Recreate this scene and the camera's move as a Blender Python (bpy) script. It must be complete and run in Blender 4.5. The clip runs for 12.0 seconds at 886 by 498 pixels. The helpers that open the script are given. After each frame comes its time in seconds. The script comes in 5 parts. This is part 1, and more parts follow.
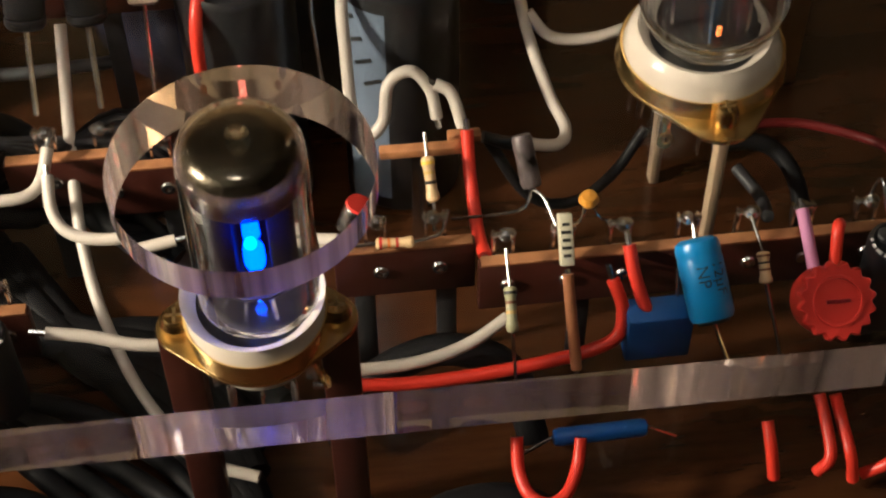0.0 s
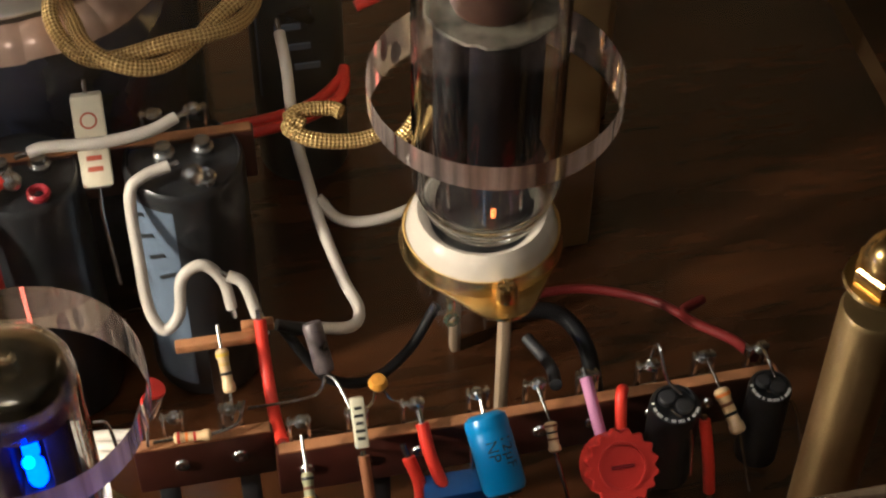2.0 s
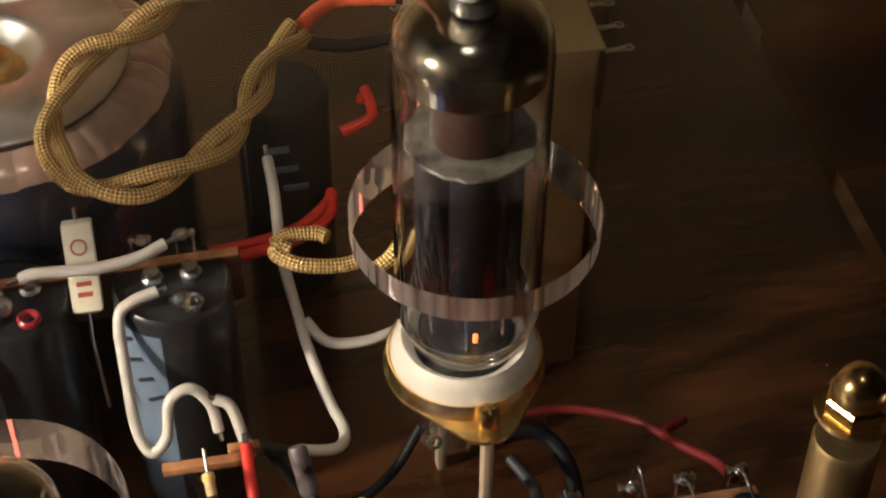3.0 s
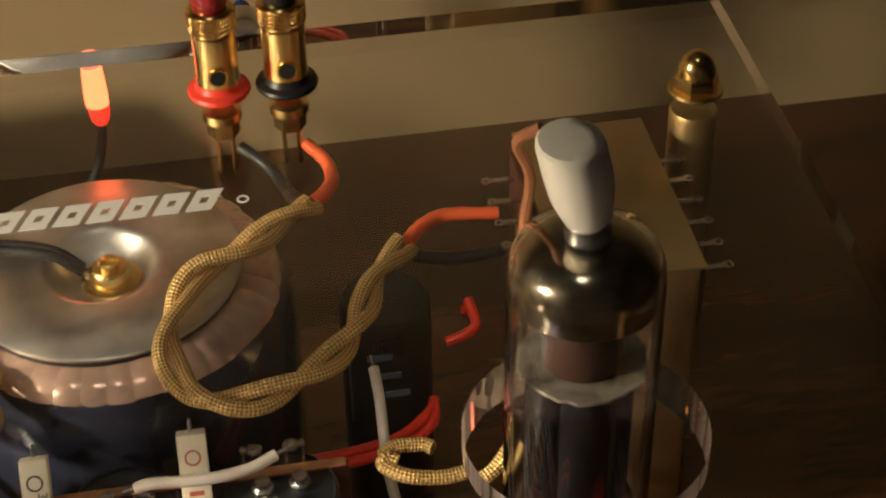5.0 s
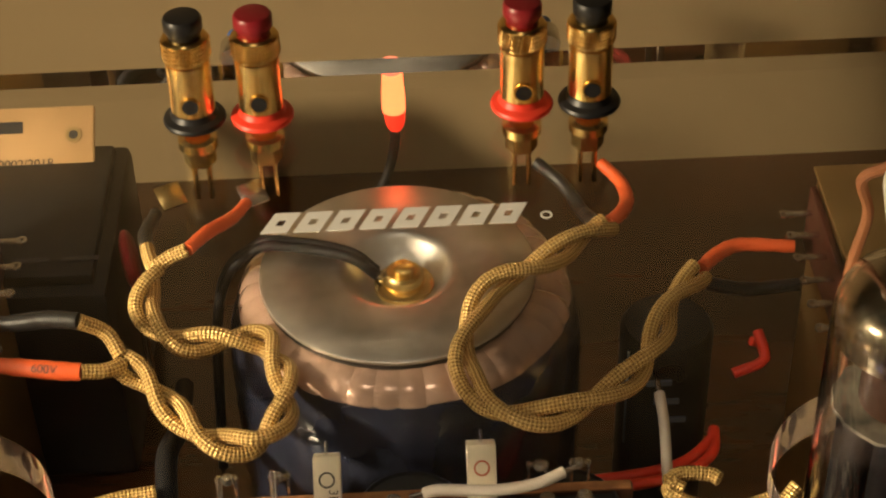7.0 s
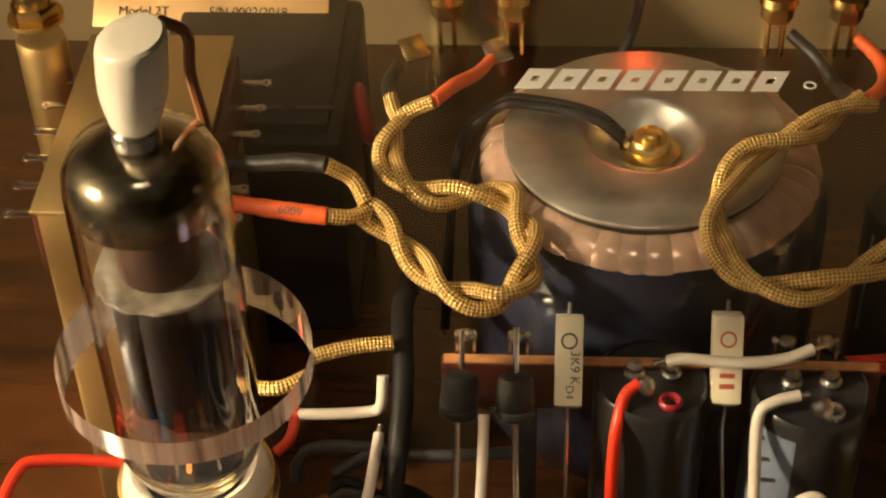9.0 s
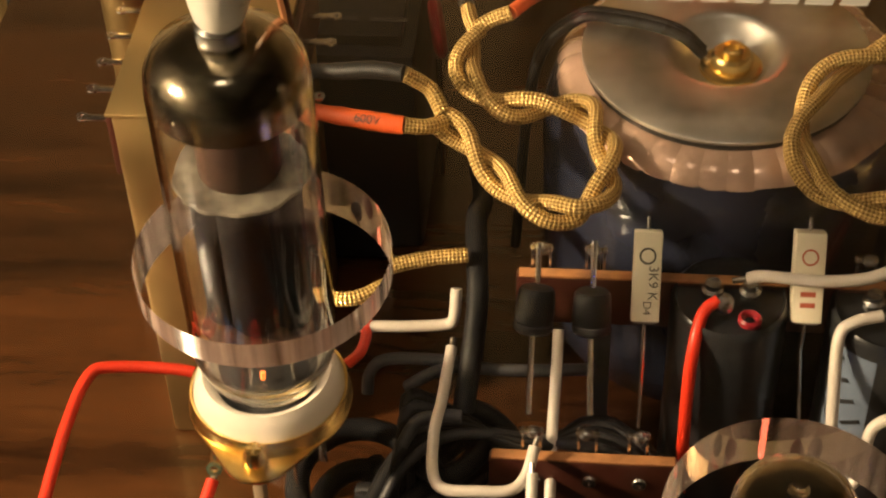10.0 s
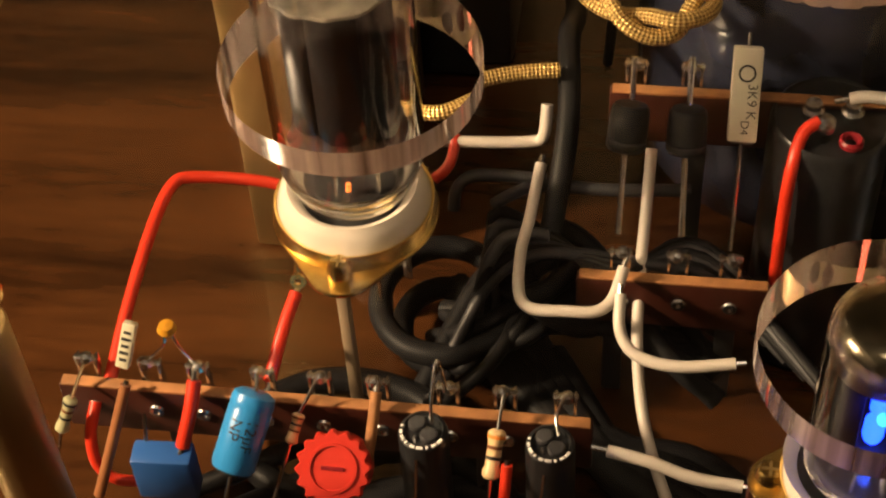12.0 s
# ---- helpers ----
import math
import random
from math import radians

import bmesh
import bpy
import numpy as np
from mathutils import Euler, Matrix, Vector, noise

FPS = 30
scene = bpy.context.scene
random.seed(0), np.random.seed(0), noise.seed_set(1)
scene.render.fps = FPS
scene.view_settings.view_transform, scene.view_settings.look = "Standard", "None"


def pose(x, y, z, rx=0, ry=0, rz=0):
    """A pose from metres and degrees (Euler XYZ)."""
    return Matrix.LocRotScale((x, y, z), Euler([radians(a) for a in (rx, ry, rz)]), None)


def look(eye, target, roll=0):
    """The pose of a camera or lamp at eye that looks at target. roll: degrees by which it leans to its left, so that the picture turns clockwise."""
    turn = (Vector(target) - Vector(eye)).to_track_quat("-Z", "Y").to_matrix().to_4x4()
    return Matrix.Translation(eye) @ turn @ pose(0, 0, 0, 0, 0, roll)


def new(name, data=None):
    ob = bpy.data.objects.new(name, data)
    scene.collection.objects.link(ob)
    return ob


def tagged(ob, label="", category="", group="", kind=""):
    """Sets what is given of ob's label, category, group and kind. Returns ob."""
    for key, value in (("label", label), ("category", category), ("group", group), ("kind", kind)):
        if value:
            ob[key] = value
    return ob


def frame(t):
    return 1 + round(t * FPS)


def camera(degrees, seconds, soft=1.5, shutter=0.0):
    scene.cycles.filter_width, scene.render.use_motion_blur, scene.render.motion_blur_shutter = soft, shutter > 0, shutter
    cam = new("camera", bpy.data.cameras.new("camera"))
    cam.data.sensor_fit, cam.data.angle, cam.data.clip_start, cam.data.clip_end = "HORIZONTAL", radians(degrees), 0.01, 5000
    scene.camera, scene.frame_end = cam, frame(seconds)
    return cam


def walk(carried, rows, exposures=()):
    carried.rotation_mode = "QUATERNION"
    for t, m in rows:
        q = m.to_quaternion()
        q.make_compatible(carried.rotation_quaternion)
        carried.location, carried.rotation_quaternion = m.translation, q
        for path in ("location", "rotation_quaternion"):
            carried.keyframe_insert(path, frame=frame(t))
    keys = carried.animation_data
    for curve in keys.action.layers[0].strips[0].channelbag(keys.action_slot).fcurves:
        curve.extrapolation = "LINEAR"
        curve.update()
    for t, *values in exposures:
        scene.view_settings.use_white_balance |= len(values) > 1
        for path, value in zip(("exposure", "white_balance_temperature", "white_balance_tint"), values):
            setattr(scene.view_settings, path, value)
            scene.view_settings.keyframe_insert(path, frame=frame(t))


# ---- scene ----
cam = camera(28.74, 12.0, soft=2.2)
PATH = [
    (0.0, 0.0120, -0.1228, 0.2957, 38.121, 0.378, -6.349),
    (0.5, 0.0162, -0.1223, 0.2985, 38.237, -0.339, -8.301),
    (1.0, 0.0209, -0.1222, 0.3021, 39.286, -0.666, -10.194),
    (1.5, 0.0253, -0.1223, 0.3063, 40.656, -0.644, -11.249),
    (2.0, 0.0291, -0.1224, 0.3108, 42.133, -0.407, -11.597),
    (2.5, 0.0318, -0.1225, 0.3154, 43.484, -0.247, -11.631),
    (3.0, 0.0331, -0.1223, 0.3199, 45.089, -0.226, -11.629),
    (3.2, 0.0333, -0.1222, 0.3216, 45.852, -0.281, -11.543),
    (4.8, 0.0260, -0.1203, 0.3325, 50.189, 0.774, -10.273),
    (5.0, 0.0241, -0.1200, 0.3334, 50.513, 0.820, -9.862),
    (5.5, 0.0188, -0.1191, 0.3351, 51.238, 0.927, -8.007),
    (6.0, 0.0127, -0.1183, 0.3359, 51.602, 1.090, -6.153),
    (6.5, 0.0060, -0.1176, 0.3358, 51.514, 1.196, -4.296),
    (7.0, -0.0009, -0.1171, 0.3348, 51.151, 1.312, -2.534),
    (7.2, -0.0037, -0.1170, 0.3342, 50.846, 1.381, -2.020),
    (8.8, -0.0233, -0.1173, 0.3253, 48.474, 1.599, 2.385),
    (9.0, -0.0252, -0.1175, 0.3238, 48.062, 1.472, 3.168),
    (9.5, -0.0293, -0.1181, 0.3200, 47.136, 1.609, 4.359),
    (10.0, -0.0323, -0.1187, 0.3162, 46.197, 1.618, 4.942),
    (10.5, -0.0341, -0.1191, 0.3127, 45.236, 1.731, 5.543),
    (11.0, -0.0350, -0.1190, 0.3099, 44.095, 2.098, 6.278),
    (11.5, -0.0350, -0.1180, 0.3081, 42.679, 2.411, 7.004),
    (12.0, -0.0346, -0.1158, 0.3079, 40.772, 2.681, 7.674),
]
walk(cam, [(t, pose(x, y, z, rx, ry, rz)) for t, x, y, z, rx, ry, rz in PATH], [(0.0, 0.08, 5150, 7), (0.6, 0.22, 4900, 5), (3.2, 0.25, 5000, 8), (5.0, 0.12, 5500, 6), (7.0, 0.10, 6100, 5), (9.0, 0.10, 6450, 5), (10.2, 0.03, 6600, 9), (12.0, -0.15, 6850, 13)])

# ---- world and lights ----
# enough inner reflections for light to travel along the acrylic sheet
scene.cycles.max_bounces, scene.cycles.glossy_bounces, scene.cycles.transmission_bounces = 24, 20, 20
world = bpy.data.worlds.new("dim_room")
scene.world = world
world.use_nodes = True
world.node_tree.nodes["Background"].inputs[0].default_value = (1.0, 0.72, 0.42, 1)
world.node_tree.nodes["Background"].inputs[1].default_value = 0.007


def lamp(name, kind, eye, target, watts, colour, size=0.1):
    data = bpy.data.lights.new(name, kind)
    data.energy, data.color = watts, colour
    if kind == "AREA":
        data.shape, data.size = "DISK", size
    else:
        data.shadow_soft_size = size
    ob = new(name, data)
    ob.matrix_world = look(eye, target)
    return ob


desk = lamp("desk_lamp", "AREA", (-0.46, -0.02, 0.285), (-0.13, 0.11, 0.04), 1.18, (1.0, 0.75, 0.46), 0.045)
desk.data.spread = radians(84)
# added area light from overhead for the ambient level, no fixture known there
lamp("overhead_fill", "AREA", (-0.2, -0.4, 2.25), (-0.2, -0.4, 0.0), 1.6, (1.0, 0.80, 0.56), 0.4)

PLATE = 0.1096  # top of the acrylic sheet above the table


def up(x, y, z):
    """A place given from the sheet's top face."""
    return Vector((x, y, z + PLATE))


def under(x, y, z):
    """The same for what lies under the sheet, whose refraction lifts it by about 5 mm."""
    return Vector((x, y, z + 0.105))


# ---- materials ----
def material(name, base, rough=0.5, metal=0.0, vary=0.12, scale=60.0, bump=0.1, bump_scale=400.0, coat=0.0, alpha=None, trans=0.0, ior=1.45, emit=None, power=0.0, spec=0.5):
    m = bpy.data.materials.new(name)
    m.use_nodes = True
    nt = m.node_tree
    bs = nt.nodes["Principled BSDF"]
    bs.inputs["Roughness"].default_value, bs.inputs["Metallic"].default_value = rough, metal
    bs.inputs["IOR"].default_value, bs.inputs["Transmission Weight"].default_value = ior, trans
    bs.inputs["Coat Weight"].default_value = coat
    bs.inputs["Specular IOR Level"].default_value = spec
    if emit:
        bs.inputs["Emission Color"].default_value, bs.inputs["Emission Strength"].default_value = (*emit, 1), power
    bs.inputs["Base Color"].default_value = (*base, 1)
    if vary or bump:
        geo = nt.nodes.new("ShaderNodeTexCoord")
        no = nt.nodes.new("ShaderNodeTexNoise")
        no.inputs["Scale"].default_value, no.inputs["Detail"].default_value = scale, 4
        nt.links.new(geo.outputs["Object"], no.inputs["Vector"])
    if vary:
        ramp = nt.nodes.new("ShaderNodeMapRange")
        ramp.inputs["From Min"].default_value, ramp.inputs["From Max"].default_value = 0.3, 0.7
        ramp.inputs["To Min"].default_value, ramp.inputs["To Max"].default_value = 1 - vary, 1 + vary
        mix = nt.nodes.new("ShaderNodeVectorMath")
        mix.operation = "SCALE"
        mix.inputs[0].default_value = base
        nt.links.new(no.outputs["Fac"], ramp.inputs["Value"])
        nt.links.new(ramp.outputs["Result"], mix.inputs["Scale"])
        nt.links.new(mix.outputs["Vector"], bs.inputs["Base Color"])
        rr = nt.nodes.new("ShaderNodeMapRange")
        rr.inputs["To Min"].default_value, rr.inputs["To Max"].default_value = rough * 0.75, min(1, rough * 1.3)
        nt.links.new(no.outputs["Fac"], rr.inputs["Value"])
        nt.links.new(rr.outputs["Result"], bs.inputs["Roughness"])
    if bump:
        n2 = nt.nodes.new("ShaderNodeTexNoise")
        n2.inputs["Scale"].default_value, n2.inputs["Detail"].default_value = bump_scale, 3
        nt.links.new(geo.outputs["Object"], n2.inputs["Vector"])
        b = nt.nodes.new("ShaderNodeBump")
        b.inputs["Strength"].default_value, b.inputs["Distance"].default_value = bump, 0.0006
        nt.links.new(n2.outputs["Fac"], b.inputs["Height"])
        nt.links.new(b.outputs["Normal"], bs.inputs["Normal"])
    return m


def wood(name, dark, light, rough, stretch):
    m = material(name, dark, rough, vary=0, bump=0, coat=0.25)
    nt = m.node_tree
    bs = nt.nodes["Principled BSDF"]
    tc, mp = nt.nodes.new("ShaderNodeTexCoord"), nt.nodes.new("ShaderNodeMapping")
    mp.inputs["Scale"].default_value = stretch
    nt.links.new(tc.outputs["Object"], mp.inputs["Vector"])
    n1, n2 = nt.nodes.new("ShaderNodeTexNoise"), nt.nodes.new("ShaderNodeTexNoise")
    n1.inputs["Scale"].default_value, n1.inputs["Detail"].default_value, n1.inputs["Distortion"].default_value = 5, 8, 0.8
    n2.inputs["Scale"].default_value, n2.inputs["Detail"].default_value = 60, 4
    for n in (n1, n2):
        nt.links.new(mp.outputs["Vector"], n.inputs["Vector"])
    add = nt.nodes.new("ShaderNodeMath")
    add.operation = "MULTIPLY_ADD"
    add.inputs[1].default_value = 0.35
    nt.links.new(n2.outputs["Fac"], add.inputs[0])
    nt.links.new(n1.outputs["Fac"], add.inputs[2])
    cr = nt.nodes.new("ShaderNodeValToRGB")
    cr.color_ramp.elements[0].position, cr.color_ramp.elements[0].color = 0.5, (*dark, 1)
    cr.color_ramp.elements[1].position, cr.color_ramp.elements[1].color = 0.85, (*light, 1)
    nt.links.new(add.outputs[0], cr.inputs["Fac"])
    nt.links.new(cr.outputs["Color"], bs.inputs["Base Color"])
    b = nt.nodes.new("ShaderNodeBump")
    b.inputs["Strength"].default_value, b.inputs["Distance"].default_value = 0.15, 0.001
    nt.links.new(add.outputs[0], b.inputs["Height"])
    nt.links.new(b.outputs["Normal"], bs.inputs["Normal"])
    return m


def woven(name, base, dark, rough, metal, across, along):
    """A braid: small diagonal plaits by the length and girth of the strand."""
    m = material(name, base, rough, metal, vary=0, bump=0)
    nt = m.node_tree
    bs = nt.nodes["Principled BSDF"]
    uv, sep = nt.nodes.new("ShaderNodeUVMap"), nt.nodes.new("ShaderNodeSeparateXYZ")
    nt.links.new(uv.outputs["UV"], sep.inputs["Vector"])

    def wave(sign):
        a = nt.nodes.new("ShaderNodeMath")
        a.operation = "MULTIPLY"
        a.inputs[1].default_value = along * 6.2832
        nt.links.new(sep.outputs["X"], a.inputs[0])
        b = nt.nodes.new("ShaderNodeMath")
        b.operation = "MULTIPLY_ADD"
        b.inputs[1].default_value = sign * across * 6.2832
        nt.links.new(sep.outputs["Y"], b.inputs[0])
        nt.links.new(a.outputs[0], b.inputs[2])
        c = nt.nodes.new("ShaderNodeMath")
        c.operation = "SINE"
        nt.links.new(b.outputs[0], c.inputs[0])
        return c

    p = nt.nodes.new("ShaderNodeMath")
    p.operation = "MULTIPLY"
    nt.links.new(wave(1).outputs[0], p.inputs[0])
    nt.links.new(wave(-1).outputs[0], p.inputs[1])
    r = nt.nodes.new("ShaderNodeMapRange")
    r.inputs["From Min"].default_value, r.inputs["From Max"].default_value = -1, 1
    nt.links.new(p.outputs[0], r.inputs["Value"])
    mix = nt.nodes.new("ShaderNodeMix")
    mix.data_type = "RGBA"
    mix.inputs[6].default_value, mix.inputs[7].default_value = (*dark, 1), (*base, 1)
    nt.links.new(r.outputs[0], mix.inputs[0])
    nt.links.new(mix.outputs[2], bs.inputs["Base Color"])
    b = nt.nodes.new("ShaderNodeBump")
    b.inputs["Strength"].default_value, b.inputs["Distance"].default_value = 0.8, 0.0004
    nt.links.new(r.outputs[0], b.inputs["Height"])
    nt.links.new(b.outputs["Normal"], bs.inputs["Normal"])
    return m


ACRYLIC = material("clear_acrylic", (0.97, 0.97, 0.98), 0.0, vary=0, bump=0, trans=1.0, ior=1.49)
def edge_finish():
    """Milled acrylic edge: upright streaks, clear in places, elsewhere painted pale for inner reflections."""
    m = material("milled_acrylic_edge_gleam", (0.97, 0.90, 0.93), 0.04, vary=0, bump=0, trans=1.0, ior=1.49)
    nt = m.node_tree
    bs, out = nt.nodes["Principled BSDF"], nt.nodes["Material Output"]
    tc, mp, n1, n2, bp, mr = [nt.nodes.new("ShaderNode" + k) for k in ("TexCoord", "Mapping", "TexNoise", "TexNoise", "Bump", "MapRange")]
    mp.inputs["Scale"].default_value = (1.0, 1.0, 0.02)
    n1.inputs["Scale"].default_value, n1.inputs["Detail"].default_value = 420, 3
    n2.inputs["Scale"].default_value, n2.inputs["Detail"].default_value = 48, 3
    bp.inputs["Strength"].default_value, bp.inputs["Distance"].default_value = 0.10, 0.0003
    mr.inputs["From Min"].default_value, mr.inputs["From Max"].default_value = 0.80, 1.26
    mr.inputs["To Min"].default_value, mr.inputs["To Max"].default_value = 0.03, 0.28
    dif, tra, gleam, mix = [nt.nodes.new("ShaderNode" + k) for k in ("BsdfDiffuse", "BsdfTranslucent", "MixShader", "MixShader")]
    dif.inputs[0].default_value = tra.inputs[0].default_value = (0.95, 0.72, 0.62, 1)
    gleam.inputs[0].default_value = 0.5
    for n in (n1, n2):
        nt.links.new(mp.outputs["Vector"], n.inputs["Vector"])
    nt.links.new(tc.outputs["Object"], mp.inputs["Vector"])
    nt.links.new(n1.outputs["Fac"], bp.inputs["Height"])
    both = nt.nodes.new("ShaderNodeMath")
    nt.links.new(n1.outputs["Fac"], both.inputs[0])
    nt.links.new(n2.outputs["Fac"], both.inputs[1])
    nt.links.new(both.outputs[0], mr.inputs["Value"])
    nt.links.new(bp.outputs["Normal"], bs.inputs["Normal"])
    nt.links.new(dif.outputs[0], gleam.inputs[1])
    nt.links.new(tra.outputs[0], gleam.inputs[2])
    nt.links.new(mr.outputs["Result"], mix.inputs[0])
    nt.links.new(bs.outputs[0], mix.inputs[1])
    nt.links.new(gleam.outputs[0], mix.inputs[2])
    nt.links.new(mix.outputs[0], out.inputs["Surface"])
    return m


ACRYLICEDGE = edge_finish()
FIBRE = material("tan_fibre_strip", (0.34, 0.25, 0.16), 0.5, vary=0.15)
GLASS = material("valve_glass", (0.98, 0.98, 0.98), 0.0, vary=0, bump=0, trans=1.0, ior=1.5)
MARKING = material("white_marking", (0.8, 0.78, 0.74), 0.6, vary=0.05)
TABLE = wood("dark_table_wood", (0.018, 0.0064, 0.0024), (0.090, 0.032, 0.0095), 0.26, (1.2, 7.0, 3.0))
WALL = material("tan_wall_paint", (0.32, 0.236, 0.122), 0.85, vary=0.08, scale=5, bump=0.2, bump_scale=90)
CEILING = material("off_white_ceiling", (0.6, 0.55, 0.45), 0.9, vary=0.05, scale=4)
BRASS = material("polished_brass", (0.82, 0.56, 0.2), 0.2, 1.0, vary=0.1, scale=90, bump=0.05)
GOLD = material("gold_plating", (0.95, 0.68, 0.26), 0.24, 1.0, vary=0.06, scale=150, bump=0.03)
OLDBRASS = material("dull_brass_sheet", (0.5, 0.35, 0.15), 0.42, 1.0, vary=0.18, scale=40, bump=0.15)
TIN = material("bright_tinned_wire", (0.72, 0.71, 0.69), 0.22, 1.0, vary=0.1, scale=300)
SOLDER = material("lumpy_solder", (0.6, 0.6, 0.6), 0.24, 1.0, vary=0.2, scale=500, bump=0.6, bump_scale=700)
STEEL = material("galvanised_steel", (0.60, 0.58, 0.53), 0.36, 1.0, vary=0.34, scale=70, bump=0.2, bump_scale=250)
GETTER = material("silver_getter_mirror", (0.42, 0.36, 0.26), 0.16, 1.0, vary=0.5, scale=140, bump=0.25, bump_scale=220)
ANODE = material("blackened_anode_plate", (0.004, 0.004, 0.0045), 0.7, 0.0, vary=0.3, scale=120, spec=0.06)
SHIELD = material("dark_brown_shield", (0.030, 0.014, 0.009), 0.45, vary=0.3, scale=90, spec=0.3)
MICA = material("cloudy_mica_spacer", (0.085, 0.075, 0.058), 0.35, vary=0.85, scale=220)
CERAMIC = material("white_ceramic", (0.60, 0.54, 0.45), 0.25, vary=0.08, coat=0.4)
CAPWHITE = material("white_porcelain_cap", (0.68, 0.64, 0.55), 0.3, vary=0.04, coat=0.3)
PHENOLIC = material("brown_phenolic_board", (0.046, 0.0115, 0.0065), 0.4, vary=0.2, scale=200, bump=0.15)
EDGE = material("raw_phenolic_edge", (0.32, 0.14, 0.05), 0.7, vary=0.3, scale=300, bump=0.3)
WHITEWIRE = material("cream_wire_insulation", (0.52, 0.47, 0.41), 0.34, vary=0.08)
REDWIRE = material("red_wire_insulation", (0.62, 0.035, 0.014), 0.34, vary=0.1)
BLACKWIRE = material("black_wire_insulation", (0.010, 0.010, 0.011), 0.5, vary=0.2, spec=0.2)
GREYWIRE = material("dark_grey_wire_insulation", (0.035, 0.035, 0.038), 0.45, vary=0.15)
PINKWIRE = woven("pink_braided_wire", (0.66, 0.3, 0.5), (0.35, 0.12, 0.26), 0.6, 0.0, 5.0, 500.0)
CLEARSLEEVE = material("brown_sleeve", (0.3, 0.12, 0.05), 0.35, vary=0.15)
ORANGE = material("orange_heat_shrink", (0.54, 0.085, 0.019), 0.4, vary=0.12, bump=0.2)
BLACKSHRINK = material("black_heat_shrink", (0.014, 0.014, 0.014), 0.4, vary=0.2, bump=0.3, bump_scale=200)
ROPE = woven("gold_braided_cord", (1.0, 0.72, 0.28), (0.26, 0.135, 0.03), 0.27, 0.6, 6.0, 600.0)
BEIGE = material("beige_resistor_lacquer", (0.66, 0.46, 0.24), 0.35, vary=0.1)
GREENBODY = material("pale_green_resistor_lacquer", (0.4, 0.38, 0.22), 0.4, vary=0.12)
BANDS = {n: material(n + "_band", c, 0.4, vary=0.08) for n, c in dict(brown=(0.14, 0.045, 0.015), red=(0.5, 0.03, 0.02), orange=(0.75, 0.22, 0.03), yellow=(0.75, 0.5, 0.05), black=(0.015, 0.015, 0.015), gold=(0.6, 0.4, 0.12)).items()}
BLUECAN = material("blue_plastic_sleeve", (0.025, 0.25, 0.6), 0.3, vary=0.1, coat=0.2)
BLUEBOX = material("blue_box_plastic", (0.02, 0.1, 0.34), 0.38, vary=0.1)
BLACKCAN = material("black_capacitor_sleeve", (0.016, 0.017, 0.019), 0.3, vary=0.2, coat=0.2)
SLATE = material("slate_blue_label", (0.13, 0.165, 0.225), 0.45, vary=0.1)
REDPLASTIC = material("red_plastic", (0.62, 0.035, 0.02), 0.4, vary=0.08)
# red wire insulation with the shade over two wires put into the colour
REDSHADED = material("shaded_red_wire_insulation", (0.13, 0.010, 0.009), 0.45, vary=0.1)
DARKRED = material("dark_red_plastic", (0.22, 0.012, 0.018), 0.3, vary=0.08)
BLACKPLASTIC = material("black_plastic", (0.014, 0.014, 0.015), 0.35, vary=0.15)
CEMENT = material("cream_cement", (0.7, 0.64, 0.48), 0.6, vary=0.08, bump=0.3)
CEMENTFILL = material("grey_cement_fill", (0.12, 0.11, 0.1), 0.9, vary=0.2, bump=0.6)
YELLOW = material("yellow_epoxy", (0.55, 0.25, 0.022), 0.35, vary=0.1)
CREAMFILM = material("cream_film_case", (0.62, 0.58, 0.42), 0.45, vary=0.08)
INK = material("black_ink", (0.02, 0.02, 0.02), 0.6, vary=0)
REDINK = material("red_ink", (0.4, 0.08, 0.04), 0.6, vary=0)
SIGN = material("tan_engraved_plate", (0.6, 0.38, 0.17), 0.4, 0.3, vary=0.1)
BROWNCAP = material("marbled_brown_sleeve", (0.10, 0.08, 0.08), 0.3, vary=0.9, scale=260)
COPPER = material("film_covered_winding", (0.62, 0.42, 0.32), 0.22, 0.55, vary=0.3, scale=60, bump=0.25, bump_scale=160, coat=1.0)
WRAP = material("clear_blue_transformer_film", (0.018, 0.021, 0.036), 0.12, vary=0.4, scale=50, bump=0.6, bump_scale=60, coat=0.6)
RUBBERRED = material("red_rubber_ring", (0.75, 0.05, 0.025), 0.4, vary=0.06)
REDLED = material("red_diode_lens", (0.7, 0.05, 0.02), 0.2, vary=0, bump=0, emit=(1.0, 0.13, 0.035), power=4.5)
REDLENS = material("red_diode_base", (0.6, 0.02, 0.01), 0.15, vary=0, bump=0, emit=(1.0, 0.03, 0.01), power=1.2)
REDTIP = material("frosted_red_lens_tip", (0.8, 0.35, 0.28), 0.3, vary=0, bump=0, emit=(1.0, 0.17, 0.08), power=1.5)
BLUELED = material("blue_diode_lens", (0.1, 0.2, 0.8), 0.2, vary=0, bump=0, emit=(0.004, 0.05, 1.0), power=9.0)
FILAMENT = material("glowing_heater", (0.8, 0.3, 0.1), 0.5, vary=0, bump=0, emit=(1.0, 0.16, 0.02), power=2.0)


# ---- mesh helpers ----
def merged(*shapes):
    vs, fs = [], []
    for s in shapes:
        k = len(vs)
        vs += s[0]
        fs += [tuple(i + k for i in f) for f in s[1]]
    return vs, fs


